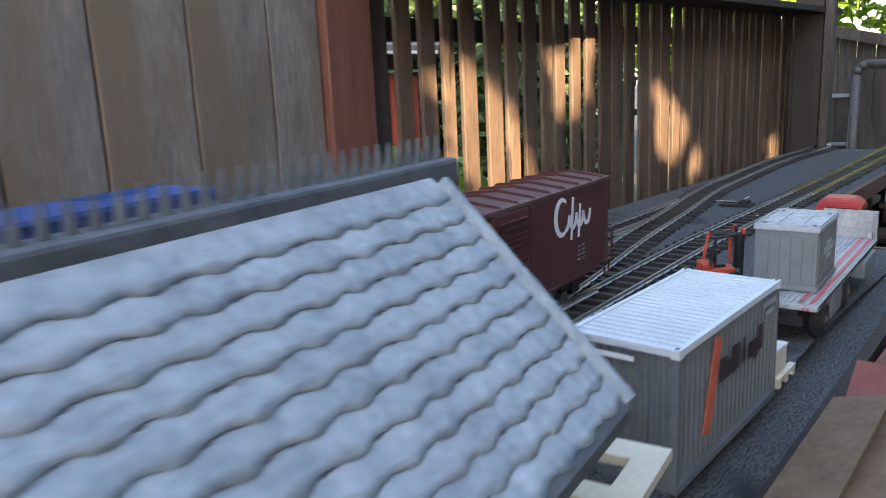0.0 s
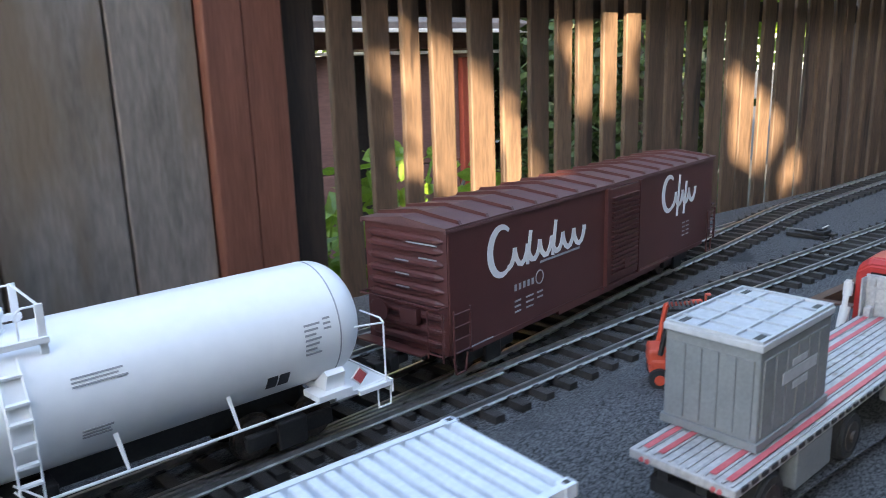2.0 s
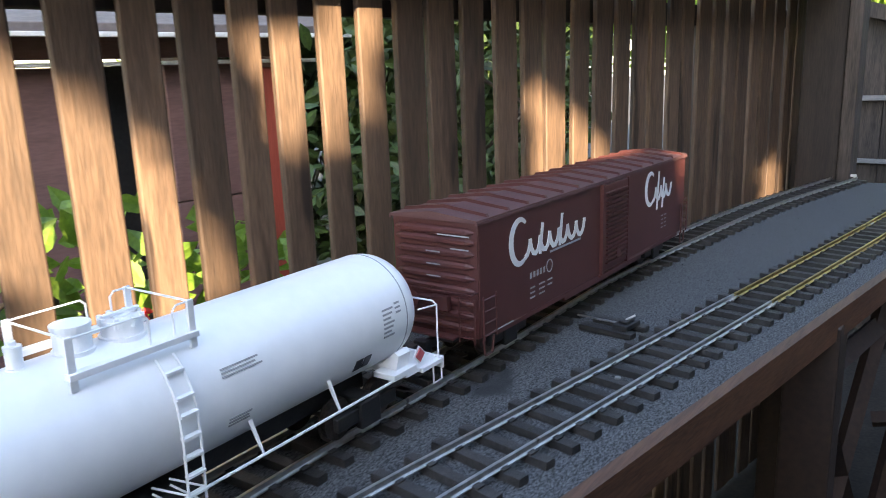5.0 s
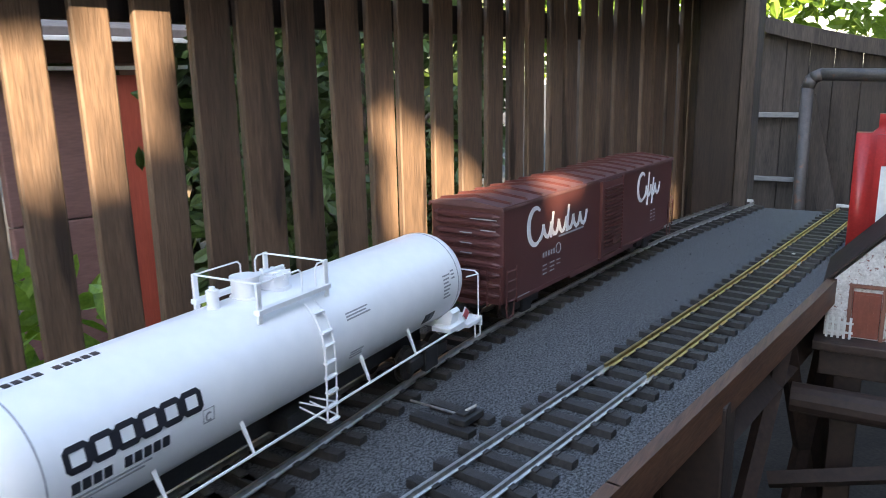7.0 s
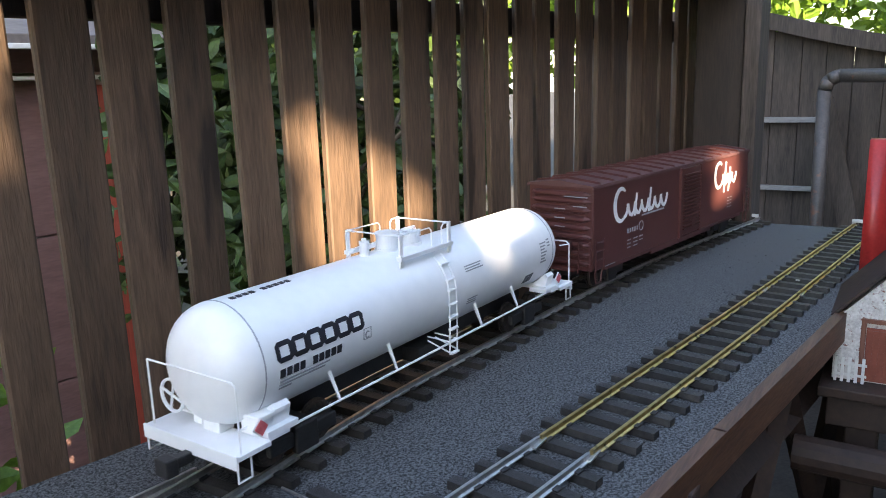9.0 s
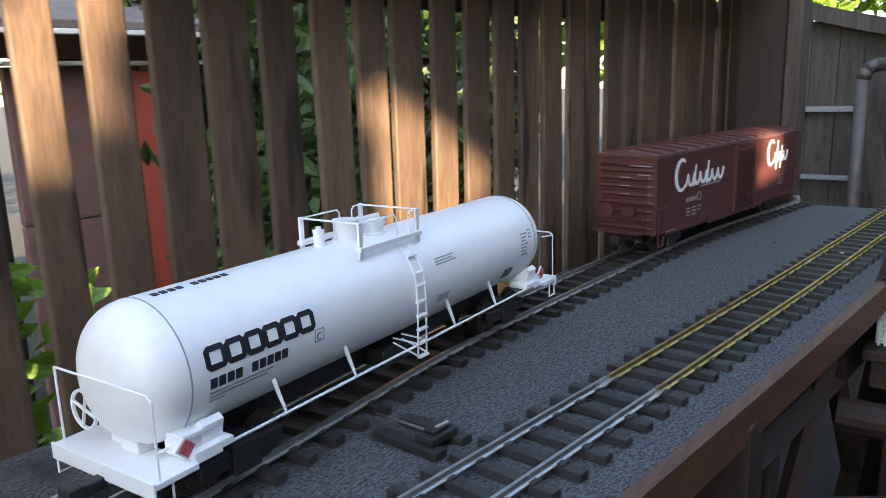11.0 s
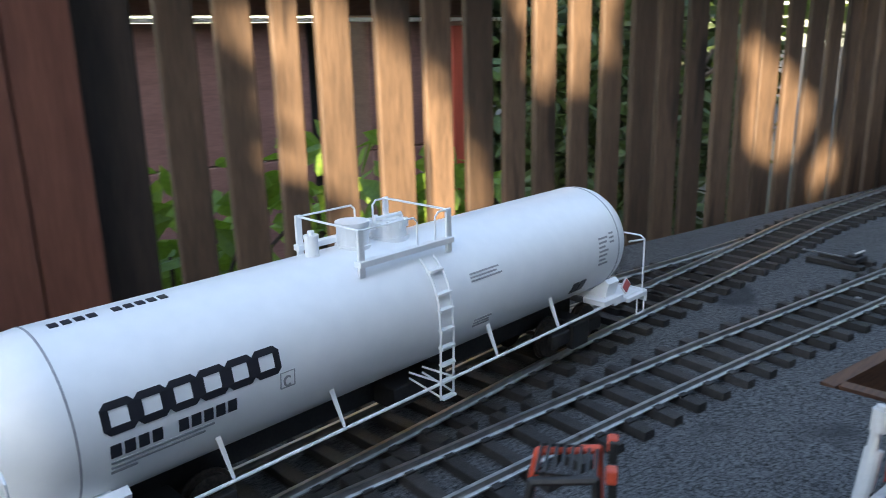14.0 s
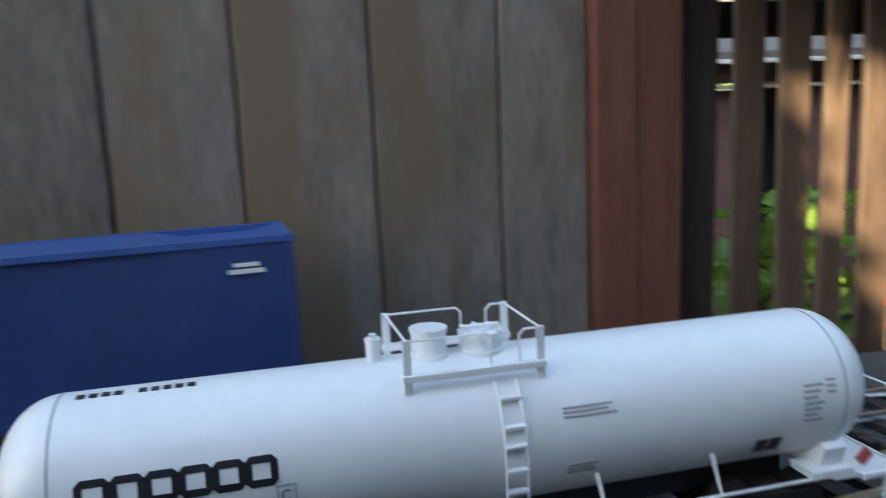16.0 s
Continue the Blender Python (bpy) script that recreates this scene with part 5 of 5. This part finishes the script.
bm.faces.new(v2[0][::-1]), bm.faces.new(v2[1])
bmesh.ops.recalc_face_normals(bm, faces=bm.faces)
part("wall", bm, STONE, co, "pale speckled stone wall")
for s in (-1, 1):
    m = Matrix.Translation((0.49, -0.228, 0.084)) @ Matrix.Rotation(s * math.atan2(0.083, 0.076), 4, "X")
    part("roof", box(bmesh.new(), 0, min(0, -s * 0.122), 0, 0.16, max(0, -s * 0.122), 0.004, 0.0008, m), TRESTLE, co)
dr = part("door", boxes((0.494, -0.222, wall_z + 0.002, 0.4965, -0.186, -0.012), bevel=0.0005), REDDOOR, co)
for i in range(5):
    part("panel", boxes((0.4922, -0.219 + i * 0.0064, wall_z + 0.004, 0.4939, -0.2135 + i * 0.0064, -0.015)), REDDOOR, dr)
part("door_frame", boxes((0.4915, -0.228, wall_z, 0.4968, -0.2225, -0.006), (0.4915, -0.1855, wall_z, 0.4968, -0.18, -0.006), (0.4915, -0.228, -0.0058, 0.4968, -0.18, -0.001)), POSTRED, co)
for i in range(5):
    part("picket", boxes((0.486, -0.158 - i * 0.0075, wall_z, 0.489, -0.1545 - i * 0.0075, -0.05), bevel=0.0004), TRIMWHITE, co)
part("picket_rail", boxes((0.4892, -0.19, -0.075, 0.4905, -0.154, -0.072), (0.4892, -0.19, -0.061, 0.4905, -0.154, -0.058)), TRIMWHITE, co)
cn = thing("red_can", "tall rounded red can with a white label", "can")
bm = bmesh.new()
box(bm, 0.66, -0.33, -0.082, 0.76, -0.164, 0.228)
bmesh.ops.bevel(bm, geom=list(bm.edges), offset=0.03, segments=5, affect="EDGES")
part("body", bm, RED, cn, smooth=True)
part("label", boxes((0.658, -0.29, 0.06, 0.6596, -0.203, 0.15)), TRIMWHITE, cn, "white paper label")
bm = bmesh.new()
rod(bm, (0.71, -0.25, 0.22), (0.71, -0.25, 0.245), 0.018, 20)
part("cap", bm, BLACK, cn)

# worn boxes beside the platform
for n_, (x, y, h, a, w, mt, lab) in enumerate(((-1.34, -0.2, 0.185, -7.7, 0.13, CARDBOARD, "worn brown cardboard box with its flaps open"), (-1.07, -0.238, 0.16, -9, 0.12, REDDOOR, "faded red box beside the platform"))):
    k = thing("cardboard_box" if n_ == 0 else "red_box", lab, "box", m=pose(x, y, -0.162, 0, 0, a))
    part("body", boxes((-w, -0.09, 0, w, 0.06, h), bevel=0.002), mt, k)
    part("inner_flap", box(bmesh.new(), -w + 0.004, -0.001, 0, w - 0.004, 0.001, 0.04, 0, Matrix.Translation((0, 0.055, h + 0.0005)) @ Matrix.Rotation(radians(74), 4, "X")), mt, k)
    part("end_flap", box(bmesh.new(), -0.001, -0.06, 0, 0.001, 0.05, 0.045, 0, Matrix.Translation((w - 0.006, 0, h + 0.0005)) @ Matrix.Rotation(radians(62), 4, "Y")), REDDOOR, k)
bench = thing("work_bench", "dark wooden bench below the platform", "bench")
part("top", boxes((-1.48, -0.5, -0.18, -0.75, -0.13, -0.162), bevel=0.002), TRESTLE, bench)
for x in (-1.43, -0.8):
    for y in (-0.47, -0.26):
        part("leg", boxes((x - 0.02, y - 0.02, -0.76, x + 0.02, y + 0.02, -0.181)), TRESTLE, bench)

# unseen wall behind the camera, added to block sky light; it closes the garden
tagged(finish("house_wall", boxes((-7, -2.4, -0.76, 7, -2.2, 1.9)), SHADEWALL), "plain unseen wall added behind the camera to darken that side", "wall", kind="structure")


# ---- track ----
def rails(fn, x0, x1, off, material, name, parent):
    bm = bmesh.new()
    sec = [(-0.0028, 0.0068), (0.0028, 0.0068), (0.0028, 0.0078), (0.0008, 0.0086), (0.0008, 0.0108), (0.0014, 0.0114), (0.0014, 0.013), (-0.0014, 0.013), (-0.0014, 0.0114), (-0.0008, 0.0108), (-0.0008, 0.0086), (-0.0028, 0.0078)]
    n = max(2, int((x1 - x0) / 0.04))
    rings = []
    for i in range(n + 1):
        x = x0 + (x1 - x0) * i / n
        s = (fn(x + 0.01) - fn(x - 0.01)) / 0.02
        u = Vector((-s, 1)).normalized()
        o = off(x) if callable(off) else off
        rings.append([(x + u.x * (o + a), fn(x) + u.y * (o + a), z) for a, z in sec])
    vs = loft(bm, rings)
    bm.faces.new(vs[0][::-1]), bm.faces.new(vs[-1])
    bmesh.ops.recalc_face_normals(bm, faces=bm.faces)
    return part(name, bm, material, parent)


def tie_mesh(half):
    bm = bmesh.new()
    box(bm, -0.0056, -half, 0.0004, 0.0056, half, 0.0068)
    for v in bm.verts:
        if v.co.z > 0.004:
            v.co.x *= 0.88
    for s in (-1, 1):
        box(bm, -0.004, s * 0.0235 - 0.006, 0.0066, 0.004, s * 0.0235 + 0.006, 0.0082)
    me = bpy.data.meshes.new("sleeper")
    bm.to_mesh(me), bm.free()
    me.materials.append(TIE)
    return me


TIES = tie_mesh(0.0445)


def ties(fn, x0, x1, parent, pitch=0.0312):
    x = x0
    while x < x1:
        s = (fn(x + 0.01) - fn(x - 0.01)) / 0.02
        o = new("sleeper", TIES)
        o.parent = parent
        o.matrix_basis = Matrix.Translation((x, fn(x) + rnd.uniform(-0.001, 0.001), 0)) @ Matrix.Rotation(math.atan(s) + rnd.uniform(-0.012, 0.012), 4, "Z")
        x += pitch + rnd.uniform(-0.0008, 0.0008)


G = 0.0228
front_track = tagged(new("front_track"), "model railway track with dull steel and brass rails on black sleepers", "railway track", kind="structure")
back_track = tagged(new("back_track"), "curving model railway track with steel rails on black sleepers", "railway track", kind="structure")
siding_track = tagged(new("siding_track"), "model railway siding with steel rails joining the line at a switch", "railway track", kind="structure")
for s in (-1, 1):
    rails(front_y, -1.62 if s < 0 else -1.22, -0.004, s * G, STEEL, "rail", front_track)
    rails(front_y, 0.0, 0.545, s * G, BRASS, "rail", front_track)
    rails(front_y, 0.549, 1.085, s * G, BRASS, "rail", front_track)
    rails(back_y, -3.19, -1.62, s * G, STEEL, "rail", back_track)
    rails(back_y, -1.617, -0.45, s * G, STEEL, "rail", back_track)
    rails(back_y, -0.447, 1.085, s * G, STEEL, "rail", back_track)
    rails(siding_y, -3.19, -0.9, s * G, STEEL, "rail", siding_track)
    rails(siding_y, -0.897, -0.47 if s < 0 else -0.17, s * G, STEEL, "rail", siding_track)
rails(front_y, -1.25, -0.93, G - 0.006, STEEL, "guard_rail", front_track)
rails(back_y, -1.3, -0.95, -G + 0.005, STEEL, "guard_rail", back_track)
rails(siding_y, -0.6, -0.4, -G + 0.006, STEEL, "guard_rail", siding_track)
for x in (-0.002, 0.547):
    for s in (-1, 1):
        part("rail_joiner", boxes((x - 0.011, front_y(x) + s * G - 0.0036, 0.0069, x + 0.011, front_y(x) + s * G + 0.0036, 0.0092), bevel=0.0005), STEEL, front_track)
storage_track = tagged(new("storage_track"), "short model railway storage track beside the plank wall", "railway track", kind="structure")
for s in (-1, 1):
    rails(lambda x: 0.468, -3.19, -1.2, s * G, STEEL, "rail", storage_track)
ties(lambda x: 0.468, -2.4, -1.2, storage_track)
ties(front_y, -1.62, 1.08, front_track)
ties(back_y, -2.6, 1.08, back_track)
ties(siding_y, -2.6, -0.3, siding_track)
for x in (-0.3, 0.62):
    part("bright_screw", rod(bmesh.new(), (x, front_y(x), 0.0066), (x, front_y(x), 0.0078), 0.003, 10), STEEL, front_track)

# switch stands on long sleepers
for x, y in ((-0.165, 0.098), (-1.19, 0.075)):
    k = thing("switch_stand", "black switch machine on two long sleepers beside the track", "switch stand", m=pose(x, y, 0.0006, 0, 0, -7))
    for dx in (-0.012, 0.018):
        part("long_sleeper", boxes((dx - 0.0062, -0.02, 0, dx + 0.0062, 0.045, 0.0062), bevel=0.0006), TIE, k)
    part("machine", boxes((-0.012, -0.012, 0.0063, 0.018, 0.006, 0.0125), (-0.006, -0.008, 0.0125, 0.012, 0.002, 0.0155), bevel=0.001), BLACK, k)
    part("lever", rod(bmesh.new(), (0.002, -0.003, 0.015), (0.006, -0.012, 0.021), 0.0013, 8), STEEL, k)
    part("throw_rod", rod(bmesh.new(), (0.003, 0.006, 0.009), (0.003, 0.06, 0.0085), 0.0012, 6), STEEL, k)
# end stops
for fn in (back_y, front_y):
    k = thing("track_bumper", "small pale end stop on the rails", "bumper", m=pose(1.07, fn(1.07), 0.0068, 0, 0, -8))
    part("beam", boxes((-0.003, -0.026, 0.008, 0.003, 0.026, 0.014), bevel=0.001), TRIMWHITE, k)
    for s in (-1, 1):
        part("leg", boxes((-0.004, s * G - 0.003, 0.0063, 0.004, s * G + 0.003, 0.0079)), STEEL, k)

# loose grit and fallen bits on the deck
bm = bmesh.new()
for _ in range(900):
    x, q = rnd.uniform(-1.5, 1.0), rnd.random()
    y0, y1 = front_y(max(x, -1.7)) - 0.08, 0.29 - 0.19 * x
    p = (x, y0 + (min(y1, 0.4) - y0) * q, 0.0006)
    s = rnd.uniform(0.0006, 0.0017)
    bmesh.ops.create_icosphere(bm, subdivisions=1, radius=s, matrix=Matrix.Translation(p) @ Matrix.Diagonal((1, rnd.uniform(0.6, 1.2), 0.7, 1)))
tagged(finish("loose_grit", bm, GRIT), "loose dark grit scattered over the deck", "grit", kind="stuff")

box_car, tank = boxcar(), tank_car()


def on_back(x, half, side=0.0):
    ya, yb = back_y(x - half), back_y(x + half)
    return pose(x, (ya + yb) / 2 + side, 0.0, 0, 0, math.degrees(math.atan2(yb - ya, 2 * half)))


def motions():
    pushing = [(0, -1.774), (0.5, -1.664), (1, -1.55), (1.5, -1.435), (2, -1.3244), (2.5, -1.207), (3, -1.1083), (3.5, -1.003), (3.7, -0.961), (4.4, -0.813), (5.1, -0.667), (5.8, -0.5235), (6, -0.4831), (6.5, -0.3741), (7, -0.2739), (7.5, -0.1747), (8, -0.0764), (8.5, 0.0177), (8.7, 0.048)]
    away = [(9.0, 0.076), (9.3, 0.088), (9.6, 0.089), (10, 0.063), (10.4, 0.009), (10.8, -0.061), (11, -0.097), (11.5, -0.1964), (12, -0.2976), (12.5, -0.416), (13, -0.5453), (13.5, -0.6669), (14, -0.7935), (14.5, -0.9147), (15, -1.0323), (15.5, -1.1466), (16, -1.2405)]
    walk(box_car, [(t, on_back(x + 0.597, 0.185)) for t, x in pushing] + [(t, on_back(x, 0.185)) for t, x in ((9.0, 0.682), (9.3, 0.706), (9.6, 0.716), (10, 0.72), (12, 0.72), (16, 0.72))])
    walk(tank, [(t, on_back(x, 0.18)) for t, x in pushing + away])


motions()
